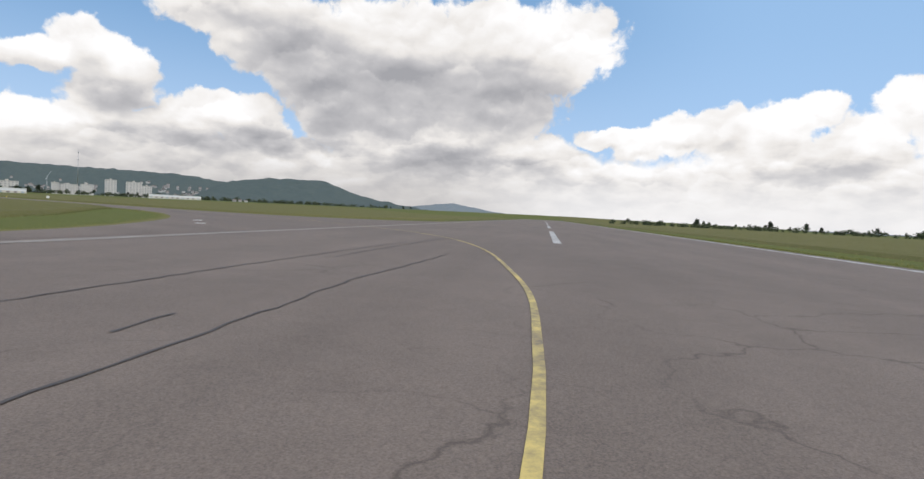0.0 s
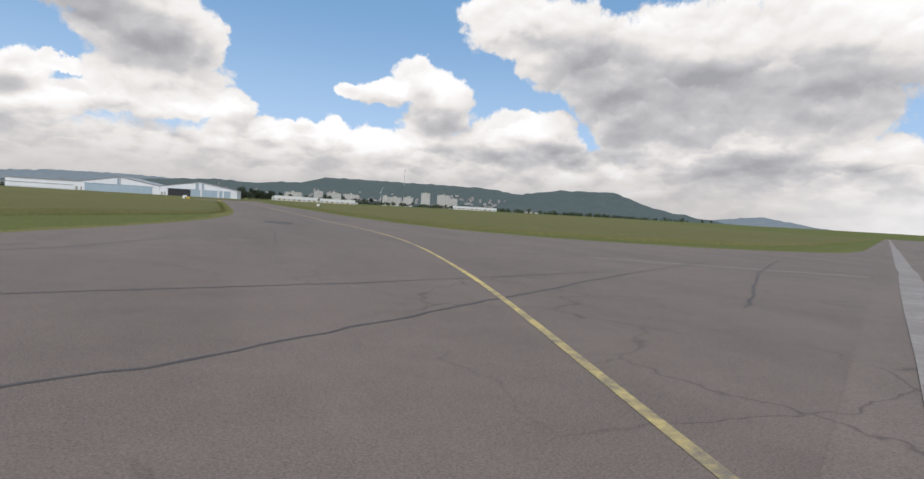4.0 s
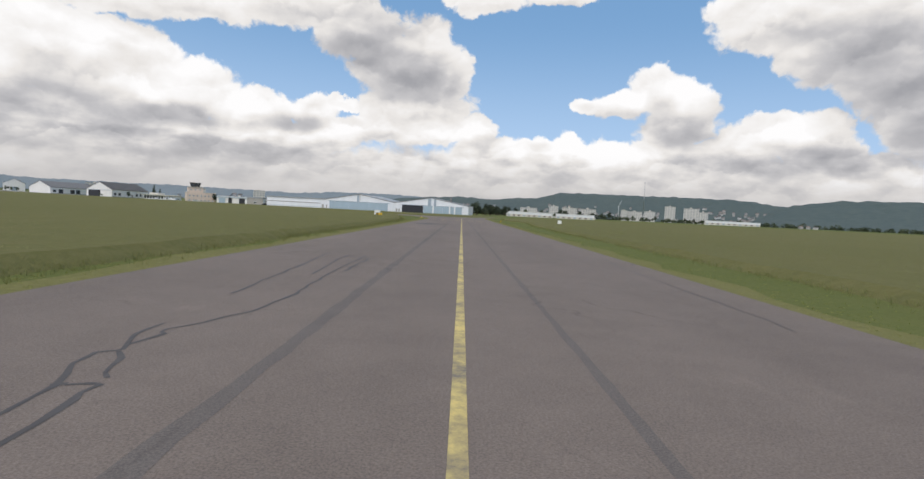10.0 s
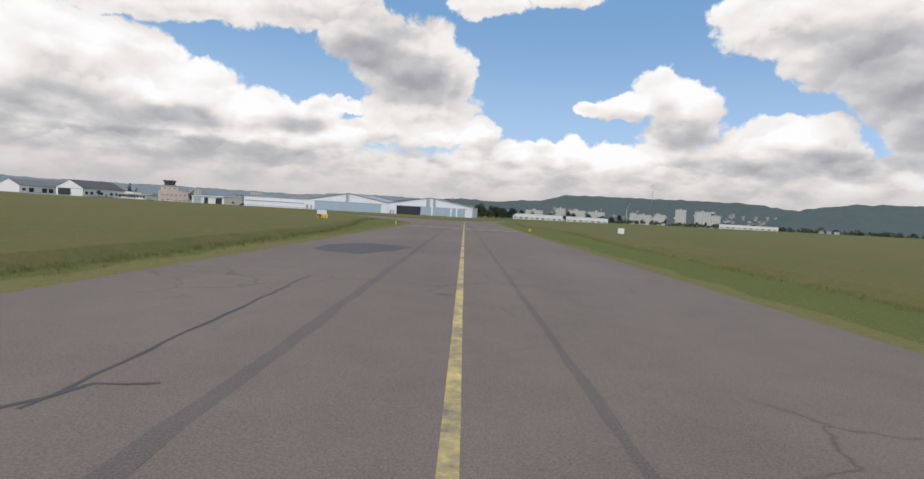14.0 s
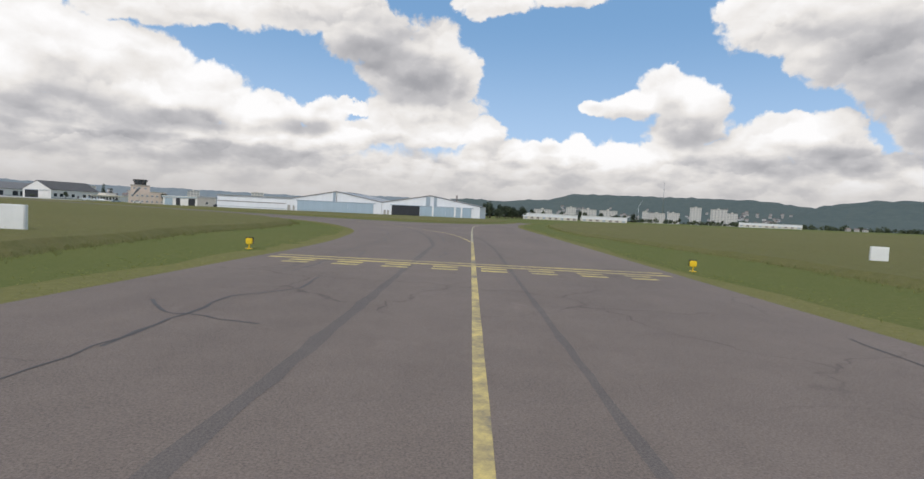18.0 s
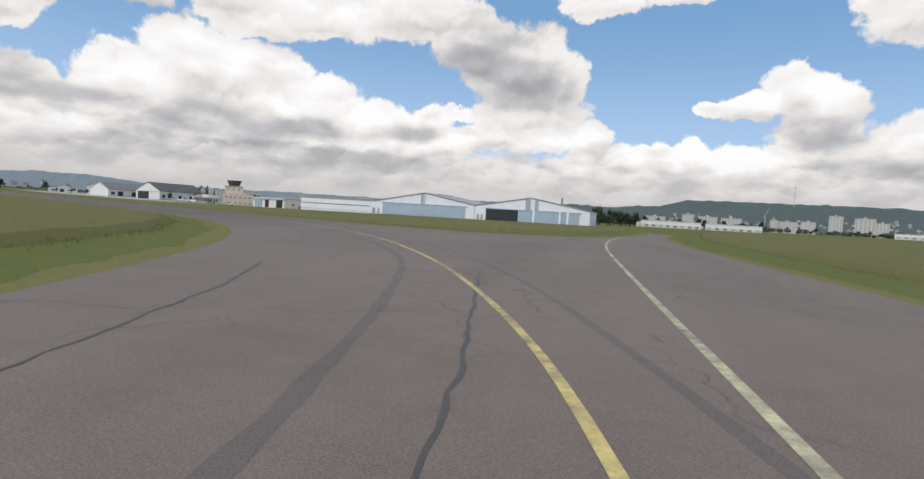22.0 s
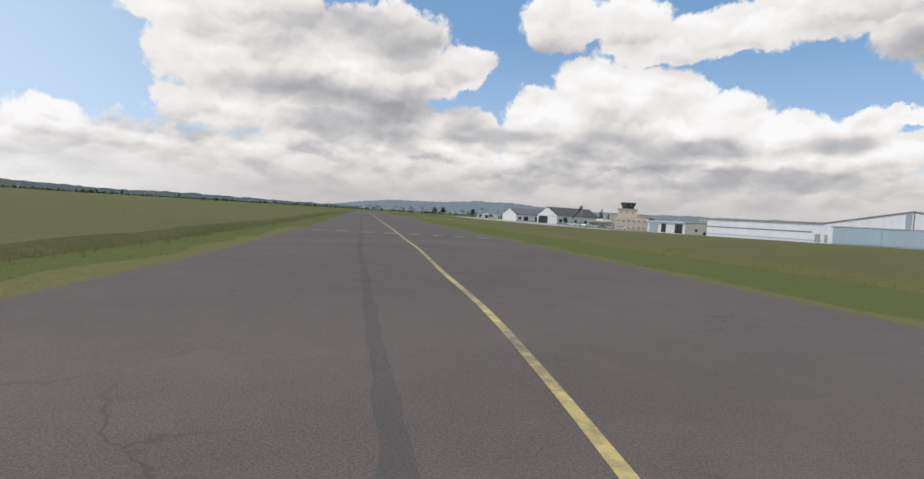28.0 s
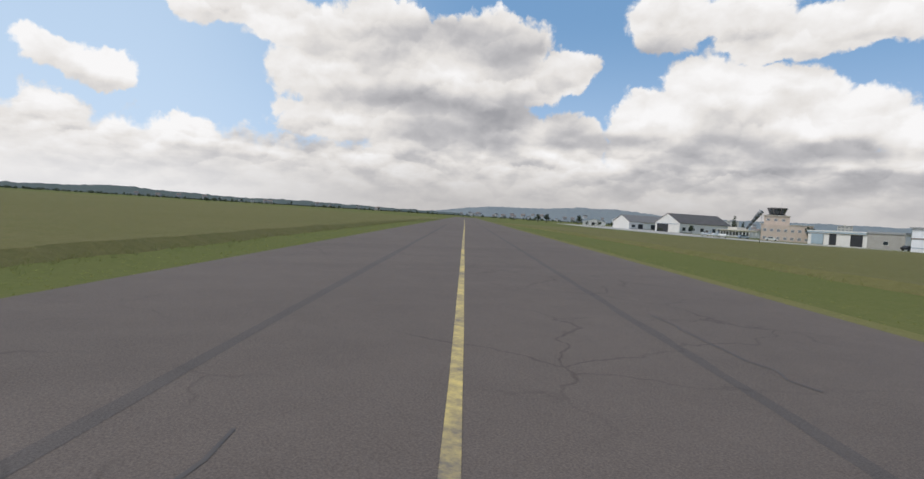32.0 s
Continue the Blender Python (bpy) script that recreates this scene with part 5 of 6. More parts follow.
def twin_hall(at, w, d, eave, ridge, roof, bay, label, side):
    """An old hall with its gable to -y and a row of bays and windows along its right wall."""
    t = gable_hall("old_hangar", at, w, d, eave, ridge, M_WHITE_FLAT, roof, label, "hangar")
    if bay[1] < w:
        part("open_bay", box("open_bay", bay[0], -0.06, 0.1, bay[1], -0.003, eave * 0.86, M_BAY_SHADE), t, label="dark panel standing for open bay shade")
        part("door_rail", box("door_rail", bay[0] - 0.6, -0.3, eave * 0.87, w - 1.2, -0.1, eave * 0.87 + 0.25, M_BLUE_GREY), t)
    part("plinth", box("plinth", w + 0.003, 0.4, -1.0, w + 0.10, d - 0.4, 0.5, M_CONCRETE), t)
    part("gutter", box("gutter", w + 0.36, 0.2, eave - 0.22, w + 0.50, d - 0.2, eave - 0.08, M_TRIM), t)
    step = (d - 2) / len(side)
    for k, kind in enumerate(side):
        y = 1 + step * (k + 0.2)
        if kind == "w":
            o = part("window", box("window", w + 0.003, y, 1.3, w + 0.06, y + step * 0.55, 3.4, M_TRIM), t)
            part("pane", box("pane", w + 0.061, y + 0.12, 1.42, w + 0.07, y + step * 0.55 - 0.12, 3.28, M_GLASS), o)
        elif kind == "o":
            part("open_bay", box("open_bay", w + 0.003, y, 0.1, w + 0.06, y + step * 0.75, eave * 0.72, M_BAY_SHADE), t, label="dark panel standing for open bay shade")
        elif kind == "d":
            part("door", box("door", w + 0.003, y, 0.05, w + 0.08, y + 1.4, 2.4, M_TRIM), t)
    return t


twin_hall(pose(-300.0, 464.5, -1.3, 0, 0, -18), 26.5, 34, 5.8, 11.4, M_ROOF_DARK, (2.0, 14.5), "white gabled hangar with dark roof and open bay", "ww-wdwww")
twin_hall(pose(-375.0, 503.0, -1.3, 0, 0, -18), 25.0, 44, 5.4, 10.4, M_ROOF_GREY, (30, 31), "white gabled hall with grey roof and dark bays", "wo-oo-w-")


gab = gable_hall("old_hangar", pose(-486, 612, -1.3, 0, 0, 38), 19, 26, 8.0, 12.6, M_WHITE_FLAT, M_ROOF, "white gabled hall with a grey roof", "hall")
opening(gab, 7, 12, 0.1, 4.2, M_BLUE_GREY, "sliding_door", 2)
hut = gable_hall("white_hut", pose(-594, 669, -1.3, 0, 0, 45), 28, 14, 4.4, 7.6, M_WHITE_FLAT, M_SIGN_WHITE, "low white hut with a white roof", "hut")
part("open_bay", box("open_bay", 11, -0.06, 0.1, 15, -0.003, 3.6, M_BAY_SHADE), hut)
window(hut, 3, 1.2, 2.5, 1.6)
window(hut, 20, 1.2, 2.5, 1.6)
for k in range(5):
    part("canopy_post", tube("canopy_post", (39.4 + 3.7 * k, -4.4, -0.5), (39.4 + 3.7 * k, -4.4, 3.3), 0.14, 0.14, M_SIGN_WHITE, 8), wing)
part("canopy", box("canopy", 38.85, -4.8, 3.31, 55, -2.25, 3.65, M_CREAM), wing, label="flat cream terrace canopy")

apron = part("apron", sheet("apron", [(-520, 560), (-330, 432), (-190, 352), (-140, 336), (-80, 325), (6, 305), (4, 320), (-75, 334), (-112, 340), (-165, 372), (-205, 396), (-300, 470), (-480, 610)], 0, M_APRON))
for v in apron.data.vertices:
    v.co.z = float(ground_z(v.co.x, v.co.y)) + 0.05
tagged(apron, "pale concrete apron in front of the hangars", "apron", kind="structure")

# ---- town, trees, hills ----
def polar(a, dist, z=0.0, from_=(0.0, 80.0)):
    return (from_[0] + dist * math.sin(radians(a)), from_[1] + dist * math.cos(radians(a)), z)


def warehouse(name, p, q, depth, z0, h, label, bays=8):
    d = Vector((q[0] - p[0], q[1] - p[1]))
    t = thing(name, pose(p[0], p[1], z0, 0, 0, math.degrees(math.atan2(d.y, d.x))), label, "warehouse")
    w = d.length
    part("wall", box("wall", 0, 0, -3, w, depth, h, M_WHITE), t)
    part("roof", box("roof", -0.3, -0.3, h + 0.01, w + 0.3, depth + 0.3, h + 0.35, M_SIGN_WHITE), t)
    part("base_band", box("base_band", 0, -0.08, -0.5, w, -0.003, h * 0.42, M_CREAM), t)
    for k in range(bays):
        part("bay_door", box("bay_door", w * (k + 0.25) / bays, -0.16, 0, w * (k + 0.7) / bays, -0.09, h * 0.36, M_TRIM if k % 3 else M_BLUE_GREY), t)
    return t


warehouse("warehouse", (43, 556), (86, 548), 20, 1.0, 4.2, "long low white warehouse behind the hangars", 9)
warehouse("warehouse", (89, 548), (124, 541), 20, 1.2, 3.8, "long low white warehouse with cream base", 7)
warehouse("warehouse", (388, 917), (458, 880), 22, 4.5, 5.2, "long white commercial shed near the blocks", 10)


def apartment_block(at, w, d, h, label, floors, cols):
    t = thing("apartment_block", at, label, "apartment block", "apartment blocks")
    part("wall", box("wall", 0, 0, -6, w, d, h, M_BLOCK), t)
    part("roof", box("roof", -0.3, -0.3, h + 0.01, w + 0.3, d + 0.3, h + 0.6, M_CONCRETE), t)
    part("lift_house", box("lift_house", w * 0.4, d * 0.3, h + 0.61, w * 0.55, d * 0.7, h + 2.6, M_CREAM), t)
    me = box("window", 0, -0.12, 0, w / cols * 0.55, -0.003, h / floors * 0.45, M_BLOCK_WINDOW)
    for i in range(floors):
        for j in range(cols):
            part("window", me, t, pose(w / cols * (j + 0.22), 0, h / floors * (i + 0.3)))
    return t


def block(a0, a1, top, dist, base=6.0, floors=6, cols=7, label="pale slab apartment block among trees"):
    x0, y0, _ = polar(a0, dist, 0, (0, 105))
    x1, y1, _ = polar(a1, dist, 0, (0, 105))
    d = Vector((x1 - x0, y1 - y0))
    h = 1.35 + dist * math.tan(radians(top)) - base
    apartment_block(pose(x0, y0, base, 0, 0, math.degrees(math.atan2(d.y, d.x))), d.length, 12, h, label, floors, cols)


block(16.9, 17.5, 1.15, 1150, floors=5, cols=4)
block(17.5, 19.0, 1.05, 1160, floors=5, cols=7)
block(19.2, 20.3, 1.13, 1150, floors=5, cols=6)
block(21.2, 22.2, 1.73, 1150, floors=9, cols=4, label="tall white tower block")
block(23.0, 24.4, 1.62, 1150, floors=9, cols=5, label="tall white tower block")
block(24.4, 25.3, 1.30, 1140, floors=7, cols=4)
block(9.6, 10.6, 1.25, 900, 3, 6, 4)
block(11.0, 12.6, 1.12, 905, 3, 5, 6)
block(12.9, 14.6, 1.08, 915, 3, 5, 6)
block(6.4, 8.2, 0.92, 1000, 3, 4, 7)
block(-21.5, -20.4, 1.10, 1400, 0, 6, 4)
block(-27.0, -26.0, 0.95, 1300, 0, 5, 4)
block(-35.5, -34.0, 0.85, 1500, 0, 5, 5)


SLOPES = []


def on_slope(k, a, s):
    """A place on hill k: its compass angle and the share of the way up."""
    a_, e_, dist, depth, foot, eye = SLOPES[k]
    top = max(0.5, math.tan(radians(float(np.interp(a, a_, e_)))) * (dist + depth))
    x, y, _ = polar(a, dist + depth * s, 0, eye)
    return x, y, foot + (top - foot) * (s * s * (3 - 2 * s) * 0.65 + 0.35 * s)


def ridge(name, rows, dist, mat, label, depth=500.0, foot=0.0, rough=4.0, eye=(0.0, 60.0), seed=2, steps_up=9):
    """A hill from a line of compass angles and heights above the eye."""
    a_ = [r[0] for r in rows]
    e_ = [r[1] for r in rows]
    cols = int((a_[-1] - a_[0]) * dist * 0.01745 / 14) + 2
    verts, faces = [], []
    SLOPES.append((a_, e_, dist, depth, foot, eye))
    for i in range(cols):
        a = a_[0] + (a_[-1] - a_[0]) * i / (cols - 1)
        top = max(0.5, math.tan(radians(float(np.interp(a, a_, e_)))) * (dist + depth))
        for j in range(steps_up + 1):
            s = j / steps_up
            r = dist + depth * s
            x, y, _ = polar(a, r, 0, eye)
            hgt = foot + (top - foot) * (s * s * (3 - 2 * s) * 0.65 + 0.35 * s)
            hgt += rough * s * noise.fractal(Vector((x * 0.03, y * 0.03, seed)), 1.0, 2.0, 4)
            verts.append((x, y, hgt))
        x, y, _ = polar(a, dist + depth * 1.5, 0, eye)
        verts.append((x, y, -2))
    n = steps_up + 2
    faces = [(i * n + j, (i + 1) * n + j, (i + 1) * n + j + 1, i * n + j + 1) for i in range(cols - 1) for j in range(n - 1)]
    return tagged(new(name, mesh_of(name, verts, faces, mat)), label, "hill", kind="structure")


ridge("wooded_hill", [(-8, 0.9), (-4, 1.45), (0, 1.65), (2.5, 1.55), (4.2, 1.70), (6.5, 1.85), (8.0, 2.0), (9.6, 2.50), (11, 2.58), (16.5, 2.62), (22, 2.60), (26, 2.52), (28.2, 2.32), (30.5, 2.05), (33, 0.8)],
      1700, M_WOOD_HILL_HAZE, "long wooded hill above the town", 700, 6.0, 7.0, seed=2)
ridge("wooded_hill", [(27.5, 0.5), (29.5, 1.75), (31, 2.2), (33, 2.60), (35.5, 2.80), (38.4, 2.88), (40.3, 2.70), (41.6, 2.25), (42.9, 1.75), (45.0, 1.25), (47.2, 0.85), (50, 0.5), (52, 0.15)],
      1350, M_WOOD_HILL_HAZE, "round wooded hill with a steep end", 500, 4.0, 6.0, seed=5)
ridge("distant_hill", [(44.5, 0.2), (48, 0.6), (50.4, 0.92), (52.3, 1.15), (54.2, 0.85), (56.8, 0.42), (59.2, 0.25), (62, 0.1)], 2600, M_FAR_HILL_HAZE, "low hill beyond the runway in painted bluish haze", 800, 2, 6, seed=7)
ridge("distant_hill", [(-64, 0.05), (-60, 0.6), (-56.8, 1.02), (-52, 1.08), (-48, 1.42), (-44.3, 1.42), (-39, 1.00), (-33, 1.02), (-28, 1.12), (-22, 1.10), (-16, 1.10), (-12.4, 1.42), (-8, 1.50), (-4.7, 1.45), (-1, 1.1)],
      2900, M_FAR_HILL_HAZE, "long distant ridge in painted bluish haze", 700, 1, 6, eye=(-20, 120), seed=9)
ridge("distant_hill", [(-104, 0.2), (-100, 0.38), (-95.5, 0.50), (-91, 0.74), (-87, 0.58), (-82, 0.40), (-75.6, 0.46), (-70, 0.34), (-65, 0.25), (-60, 0.2)], 2200, M_WOOD_HILL_HAZE, "low wooded rise on the horizon", 500, 1, 5, eye=(-45, 175), seed=12)
ridge("distant_hill", [(62, 0.02), (70, 0.06), (85, 0.08), (100, 0.10), (120, 0.2), (140, 0.1)], 2500, M_FAR_HILL_HAZE, "low far ground beyond the runway", 500, 1, 3, eye=(-30, -75), seed=14)


# trees: a trunk with limbs and a crown of leaf clumps
def leaf_clump_mesh(name, centres, radii, count, size, mat, seed):
    r = np.random.default_rng(seed)
    k = r.choice(len(centres), count, p=np.array(radii) ** 2 / (np.array(radii) ** 2).sum())
    d = r.normal(size=(count, 3))
    d /= np.linalg.norm(d, axis=1)[:, None]
    p = np.array(centres)[k] + d * np.array(radii)[k][:, None] * r.uniform(0.55, 1.05, count)[:, None]
    u = r.normal(size=(count, 3))
    u /= np.linalg.norm(u, axis=1)[:, None]
    w = np.cross(u, d)
    w /= np.maximum(np.linalg.norm(w, axis=1), 1e-3)[:, None]
    s = size * r.uniform(0.5, 1.3, count)[:, None]
    v = np.stack([p - u * s, p + w * s * 0.7, p + u * s, p - w * s * 0.7], 1).reshape(-1, 3)
    return mesh_of(name, v.tolist(), [(4 * i, 4 * i + 1, 4 * i + 2, 4 * i + 3) for i in range(count)], mat)


def make_tree(h, spread, mat, seed, label, count=420):
    rnd = random.Random(seed)
    t = thing("tree", pose(0, 0, 0), label, "tree", "trees round the airfield")
    part("trunk", tube("trunk", (0, 0, -0.5), (0, 0, h * 0.5), h * 0.03, h * 0.015, M_BARK, 7), t)
    cs, rs = [], []
    for k in range(8):
        a, q = rnd.uniform(0, 6.28), rnd.uniform(0.15, 0.75) * spread
        c = (math.cos(a) * q, math.sin(a) * q, h * rnd.uniform(0.38, 0.86))
        cs.append(c)
        rs.append(h * rnd.uniform(0.11, 0.2))
        if k < 4:
            part("limb", tube("limb", (0, 0, h * rnd.uniform(0.25, 0.42)), c, h * 0.012, h * 0.005, M_BARK, 5), t)
    cs.append((0, 0, h * 0.8))
    rs.append(h * 0.2)
    part("crown", leaf_clump_mesh("crown", cs, rs, count, h * 0.055, mat, seed), t)
    return t


kinds = [make_tree(9, 4.0, M_LEAF, 31, "leafy green broad-crowned tree"), make_tree(12, 4.5, M_LEAF_DARK, 32, "tall dark green tree at the field's edge"),
         make_tree(6, 4.0, M_LEAF, 33, "low bushy green tree"), make_tree(8, 5.0, M_LEAF_DARK, 34, "dark spreading tree by the field")]
spots = []
rnd = random.Random(21)


def tree_line(a0, a1, dist, n, s0, s1, eye=(0, 105), rise=None, spread=20):
    for _ in range(n):
        a = rnd.uniform(a0, a1)
        d = dist + rnd.uniform(-spread, spread)
        x, y, _z = polar(a, d, 0, eye)
        z = float(ground_z(x, y)) if rise is None else rise
        spots.append((x, y, z, rnd.uniform(s0, s1), rnd.randrange(4)))


tree_line(1.5, 5.0, 330, 16, 0.45, 0.95, spread=30)
tree_line(4.0, 10, 575, 18, 0.6, 1.0)
tree_line(2.2, 5.4, 420, 14, 0.55, 0.9, spread=40)
tree_line(10, 16.5, 800, 22, 0.7, 1.2, spread=60)
tree_line(16, 26, 1090, 30, 0.6, 1.0, spread=40)
tree_line(26, 45, 1150, 20, 0.6, 1.1, spread=90)
tree_line(44, 52, 1250, 10, 0.6, 1.2, spread=90)
tree_line(68, 94, 430, 24, 0.35, 0.62, eye=(-37, -78), rise=0, spread=25)
tree_line(92, 98, 380, 8, 0.8, 1.1, eye=(-37, -78), rise=0, spread=20)
spots += [(-119.0, 362.0, -1.0, 0.75, 2), (-121.5, 366.0, -1.0, 0.8, 2), (-117.0, 368.0, -1.0, 0.7, 3), (-170.0, 402.0, -1.2, 0.75, 3)]
tree_line(-40, -26, 420, 8, 0.4, 0.65, spread=14)
tree_line(-52, -40, 640, 16, 0.5, 0.9, spread=60)
tree_line(-101, -84, 1100, 14, 0.3, 0.55, eye=(-49, 177), rise=-0.5, spread=60)
tree_line(-84, -56, 1500, 12, 0.4, 0.8, eye=(-49, 177), rise=0, spread=120)
tree_line(-20, 1, 480, 14, 0.5, 0.9, spread=40)
for k, (x, y, z, s, kind) in enumerate(spots):
    copy_thing(kinds[kind], pose(x, y, z, 0, 0, rnd.uniform(0, 360)) @ Matrix.Diagonal((s, s, s, 1)))
for k, t in enumerate(kinds):
    x, y, _ = polar(3.0 + 0.7 * k, 345, 0, (0, 105))
    t.matrix_basis = pose(x, y, float(ground_z(x, y)), 0, 0, 40 * k) @ Matrix.Diagonal((0.7, 0.7, 0.7, 1))


# houses on the hillside and round the field
def make_house(wall, roof, label):
    t = thing("house", pose(0, 0, 0), label, "house", "houses of the town")
    part("wall", box("wall", -5.5, -4.5, -5, 5.5, 4.5, 5.6, wall), t)
    part("roof", mesh_of("roof", [(-6, -5, 5.61), (6, -5, 5.61), (6, 5, 5.61), (-6, 5, 5.61), (-6, 0, 8.6), (6, 0, 8.6)], [(0, 1, 5, 4), (3, 4, 5, 2), (0, 4, 3), (1, 2, 5), (0, 3, 2, 1)], roof), t)
    part("chimney", box("chimney", 2, 0.4, 7, 2.8, 1.2, 9.4, M_CREAM), t)
    for x in (-3.6, 1.6):
        for z in (0.8, 3.4):
            part("window", box("window", x, -4.56, z, x + 1.8, -4.503, z + 1.4, M_BLOCK_WINDOW), t)
    return t


houses = [make_house(M_HOUSE, M_TILE, "pale grey house with a clay tile roof"), make_house(M_HOUSE, M_TILE, "off-white house with a clay tile roof"),
          make_house(M_BLOCK, M_ROOF_DARK, "white house with a dark roof")]


def slope_house(k, a, up, size=1.0):
    x, y, z = on_slope(k, a, up)
    copy_thing(houses[rnd.randrange(3)], pose(x, y, z + 1, 0, 0, -a + rnd.uniform(-40, 40)) @ Matrix.Diagonal((size, size, size, 1)))


# thickets: joined leaves, too far off to tell one bush from the next
def thicket(a0, a1, dist, h, n, eye, label, z=0.0):
    cs, rs = [], []
    for _ in range(n):
        x, y, _z = polar(rnd.uniform(a0, a1), dist + rnd.uniform(-14, 14), 0, eye)
        r = h * rnd.uniform(0.3, 0.6)
        cs.append((x, y, z + r * rnd.uniform(0.5, 1.2)))
        rs.append(r)
    tagged(new("thicket", leaf_clump_mesh("thicket", cs, rs, n * 40, h * 0.16, M_LEAF, 77)), label, "thicket", kind="stuff")


thicket(66, 97, 430, 3.6, 150, (-37, -78), "low green hedge beyond the runway")
thicket(-102, -84, 1100, 5.0, 110, (-49, 177), "dark wood edge on the horizon", -0.8)
thicket(25, 50, 1100, 9.0, 150, (0, 105), "dark trees at the foot of the hill", 4.0)
thicket(8, 26, 1060, 7.0, 110, (0, 105), "trees between the apartment blocks", 4.0)
thicket(-84, -40, 1300, 6.0, 130, (-45, 170), "far hedges on the level horizon", -1.0)
for k, n, a0, a1, up0, up1, s0, s1 in ((0, 104, 22, 31, 0.05, 0.62, 0.45, 0.8), (0, 60, 9, 22, 0.10, 0.45, 0.45, 0.75), (0, 50, -4, 11, 0.06, 0.5, 0.5, 0.85),
                                       (3, 40, -41, -12, 0.02, 0.5, 1.2, 2.0), (3, 26, -62, -40, 0.0, 0.35, 1.1, 1.8), (4, 14, -93, -62, 0.0, 0.3, 0.8, 1.4)):
    for _ in range(n):
        slope_house(k, rnd.uniform(a0, a1), rnd.uniform(up0, up1) * rnd.uniform(0.4, 1.0), rnd.uniform(s0, s1))
for k, t in enumerate(houses):
    x, y, _ = polar(33.9 + 0.6 * k, 920, 0, (0, 105))
    t.matrix_basis = pose(x, y, 4.6, 0, 0, -30 * k) @ Matrix.Diagonal((0.5, 0.5, 0.5, 1))


# ---- small things on the airfield ----
def light_aircraft(at, label):
    t = thing("light_aircraft", at, label, "aircraft", "parked aircraft")
    bm = bmesh.new()
    bmesh.ops.create_uvsphere(bm, u_segments=14, v_segments=10, radius=1, matrix=Matrix.Translation((0, 0, 1.1)) @ Matrix.Diagonal((0.55, 2.6, 0.6, 1)))
    part("fuselage", bm_mesh("fuselage", bm, M_SIGN_WHITE, True), t)
    part("tail_boom", tube("tail_boom", (0, 1.2, 1.15), (0, 4.6, 1.35), 0.38, 0.12, M_SIGN_WHITE), t)
    part("wing", box("wing", -5, -0.8, 0.85, 5, 0.6, 0.99, M_SIGN_WHITE, 0.05), t)
    part("tailplane", box("tailplane", -1.5, 4.0, 1.35, 1.5, 4.8, 1.42, M_SIGN_WHITE, 0.02), t)
    part("fin", prism("fin", [(-0.04, 1.4), (0.04, 1.4), (0.04, 2.5), (-0.04, 2.5)], 4.0, 4.8, M_BLUE_GREY), t)
    part("canopy", box("canopy", -0.45, -0.9, 1.45, 0.45, 0.9, 1.95, M_GLASS, 0.2), t)
    for x, y in ((-1.1, 0.2), (1.1, 0.2), (0, -1.7)):
        part("wheel", tube("wheel", (x - 0.07, y, 0.2), (x + 0.07, y, 0.2), 0.2, 0.2, M_BLACK), t)
        part("strut", tube("strut", (x, y, 0.2), (x * 0.7, y, 0.95), 0.04, 0.04, M_STEEL, 6), t)
    return t


for x, y, r in ((-186, 366, 30), (-178, 360, 60), (-196, 374, 10)):
    light_aircraft(pose(x, y, float(ground_z(x, y)) + 0.06, 0, 0, r), "small white parked aircraft on the apron")
mast = thing("radio_mast", pose(*polar(18.4, 1650, 40), 0, 0, 0), "thin lattice radio mast on the hill", "mast")
part("mast", tube("mast", (0, 0, -10), (0, 0, 78), 0.9, 0.35, M_STEEL, 6), mast)
for z in (30, 55, 74):
    part("antenna_ring", tube("antenna_ring", (0, 0, z), (0, 0, z + 2), 1.6, 1.6, M_STEEL, 8), mast)
crane = thing("tower_crane", pose(*polar(16.2, 1300, 8), 0, 0, 30), "thin pale building crane in the town", "crane")
part("tower", tube("tower", (0, 0, -5), (0, 0, 26), 0.35, 0.35, M_SIGN_WHITE, 4), crane)
part("jib", tube("jib", (-3, 0, 24), (9, 0, 42), 0.35, 0.2, M_SIGN_WHITE, 4), crane)
# dark narrow conifers behind the terminal wing
def conifer(at, h, label):
    t = thing("conifer", at, label, "tree")
    part("trunk", tube("trunk", (0, 0, -1), (0, 0, h * 0.6), 0.25, 0.1, M_BARK, 7), t)
    cs = [(0.15 * math.sin(7 * k), 0.15 * math.cos(5 * k), h * (0.12 + 0.085 * k)) for k in range(10)]
    part("crown", leaf_clump_mesh("crown", cs, [h * (0.17 - 0.011 * k) for k in range(10)], 520, h * 0.035, M_LEAF_DARK, 91), t)
    return t


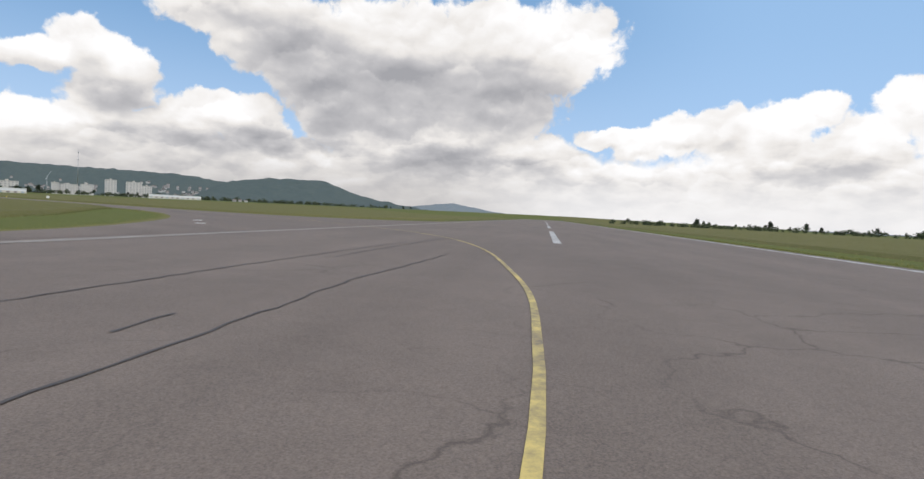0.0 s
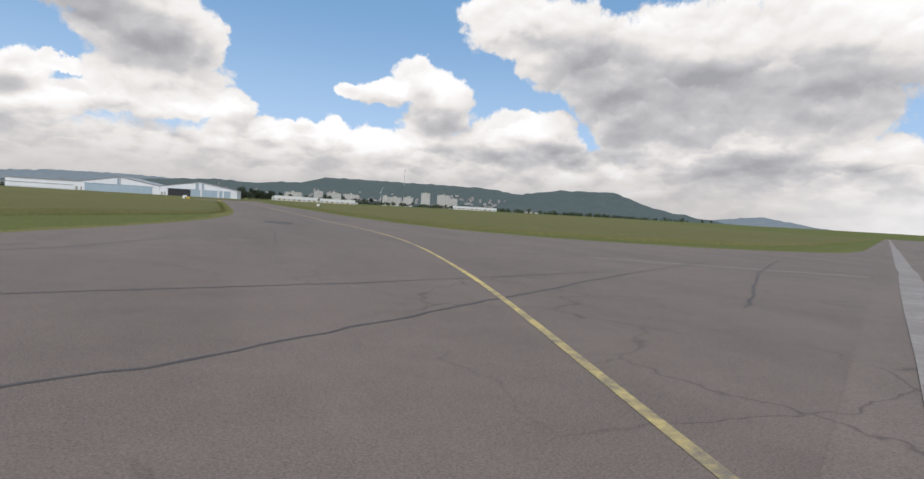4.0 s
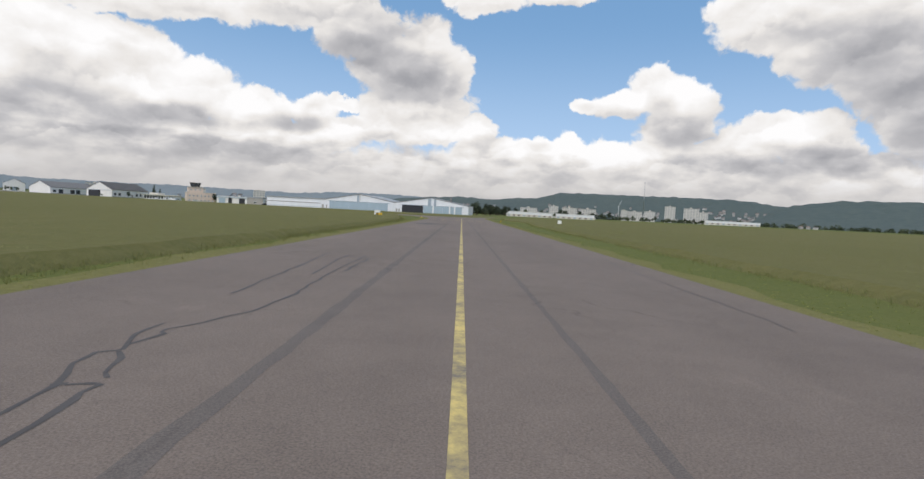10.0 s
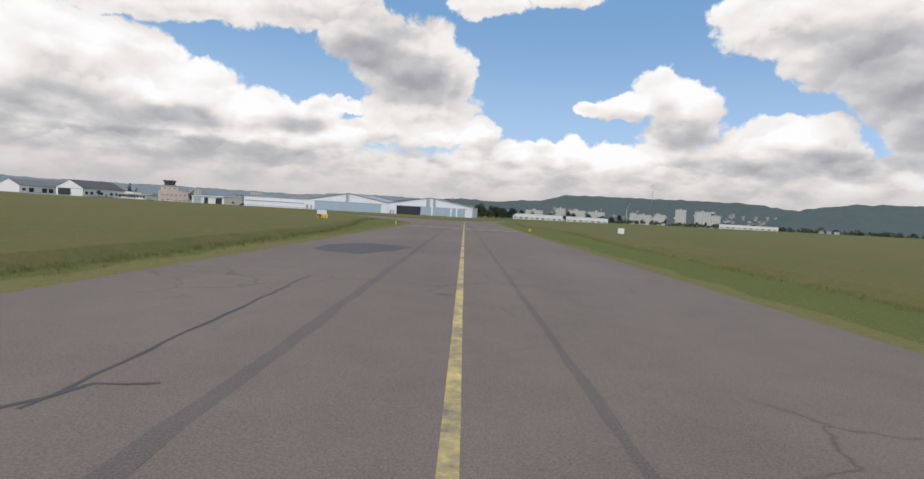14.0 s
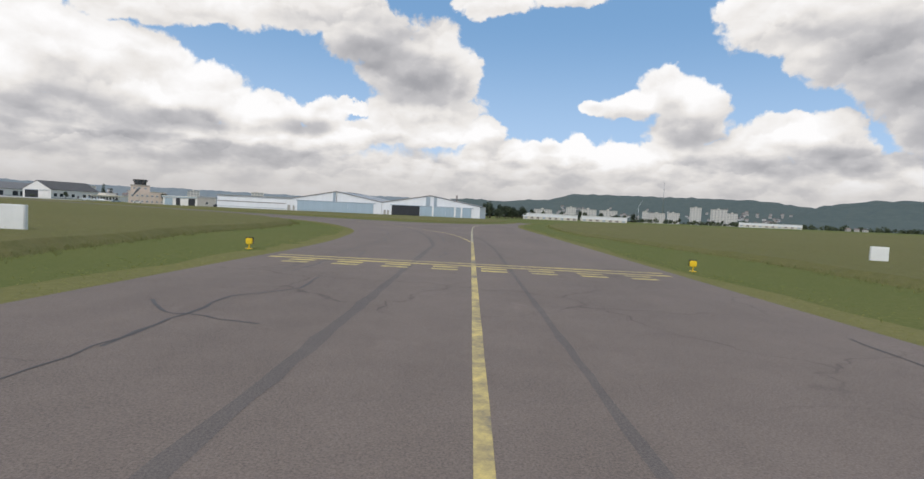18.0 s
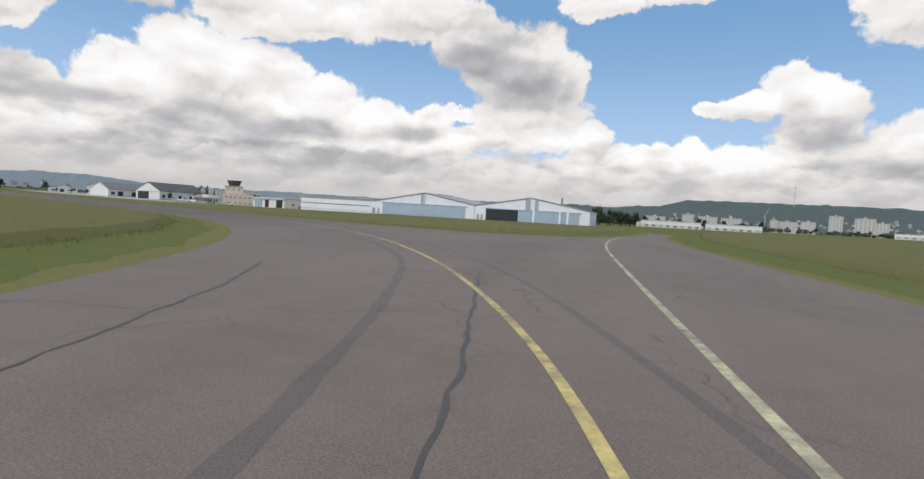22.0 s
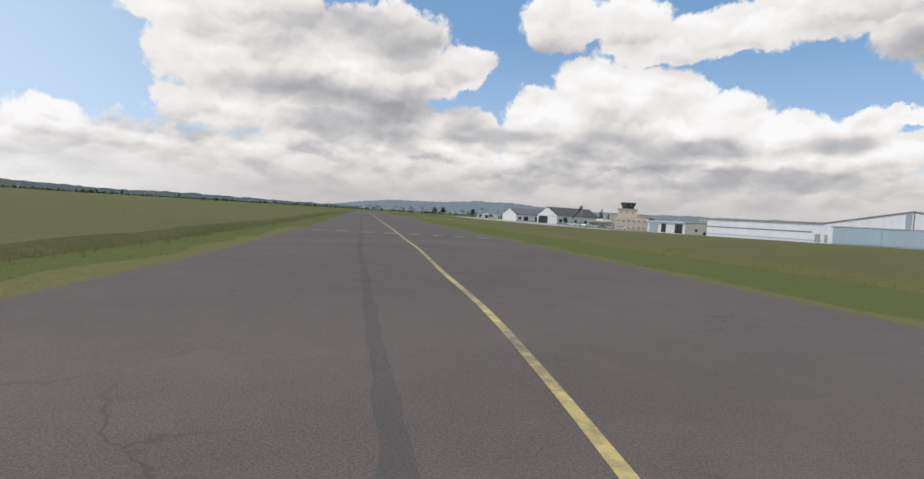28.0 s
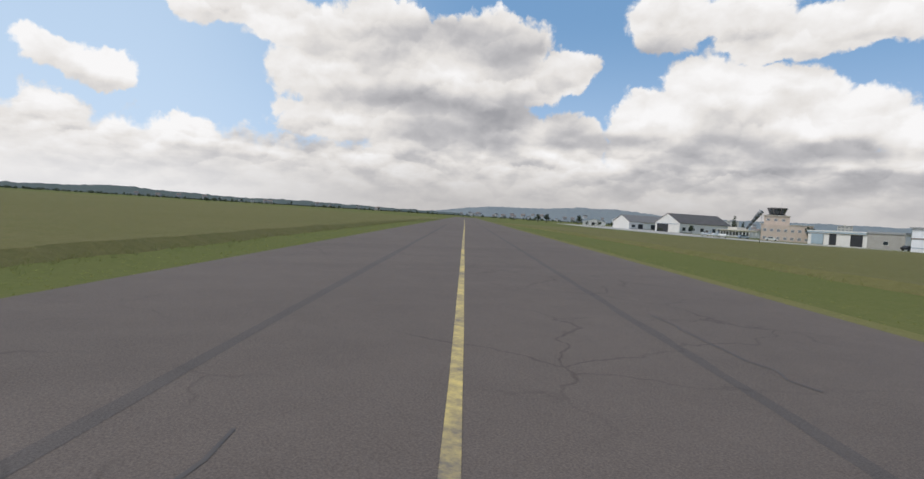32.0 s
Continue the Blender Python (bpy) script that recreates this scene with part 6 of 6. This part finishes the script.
conifer(pose(-250, 471, -1.2), 12.0, "dark narrow conifer behind the terminal")
conifer(pose(-246.5, 474, -1.2), 9.0, "small dark conifer behind the terminal")
# windsock hanging from its pole in the meadow
sock = thing("windsock", pose(-100.0, 258.0, float(ground_z(-100.0, 258.0))), "weathered dark windsock drooping from a thin pole", "windsock")
part("pole", tube("pole", (0, 0, 0), (0, 0, 5.2), 0.055, 0.035, M_STEEL, 8), sock, label="thin grey steel pole")
part("footing", box("footing", -0.25, -0.25, 0, 0.25, 0.25, 0.12, M_CONCRETE, 0.02), sock)
tip = Vector((-1.6, -1.0, 2.25))
top = Vector((-0.05, -0.03, 5.0))
for k in range(5):
    a, b = top.lerp(tip, k / 5), top.lerp(tip, (k + 1) / 5)
    part("sock_band", tube("sock_band", a, b, 0.36 - 0.045 * k, 0.36 - 0.045 * (k + 1), M_SHED_DARK if k else M_BLOCK_WINDOW, 12), sock, label="dark faded cloth band" if k else "paler cloth band at the mouth")
part("mouth_ring", tube("mouth_ring", top, top + (top - tip).normalized() * 0.06, 0.39, 0.39, M_STEEL, 14), sock, label="steel mouth ring")
# cars parked by the terminal
def parked_car(at, paint, label):
    t = thing("car", at, label, "car", "parked cars")
    part("body", prism("body", [(-2.1, 0.35), (2.1, 0.35), (2.15, 0.75), (1.2, 0.9), (0.7, 1.4), (-1.1, 1.42), (-1.9, 0.95), (-2.15, 0.9)], -0.85, 0.85, paint), t)
    part("glazing", prism("glazing", [(0.62, 1.0), (0.45, 1.36), (-1.0, 1.38), (-1.5, 1.0)], -0.87, 0.87, M_GLASS), t)
    for x in (-1.35, 1.35):
        for y in (-0.82, 0.82):
            part("wheel", tube("wheel", (x, y - 0.1, 0.32), (x, y + 0.1, 0.32), 0.32, 0.32, M_BLACK), t)
    return t


for k, (x, y, m, lab) in enumerate(((-176, 386.0, M_SIGN_WHITE, "white car parked by the terminal"), (-190, 390, M_BLUE_GREY, "blue-grey car parked by the terminal"), (-119, 354, M_BLACK, "dark car parked beside the club hangar"))):
    parked_car(pose(x, y, float(ground_z(x, y)) + 0.06, 0, 0, 20 * k + 30), m, lab)
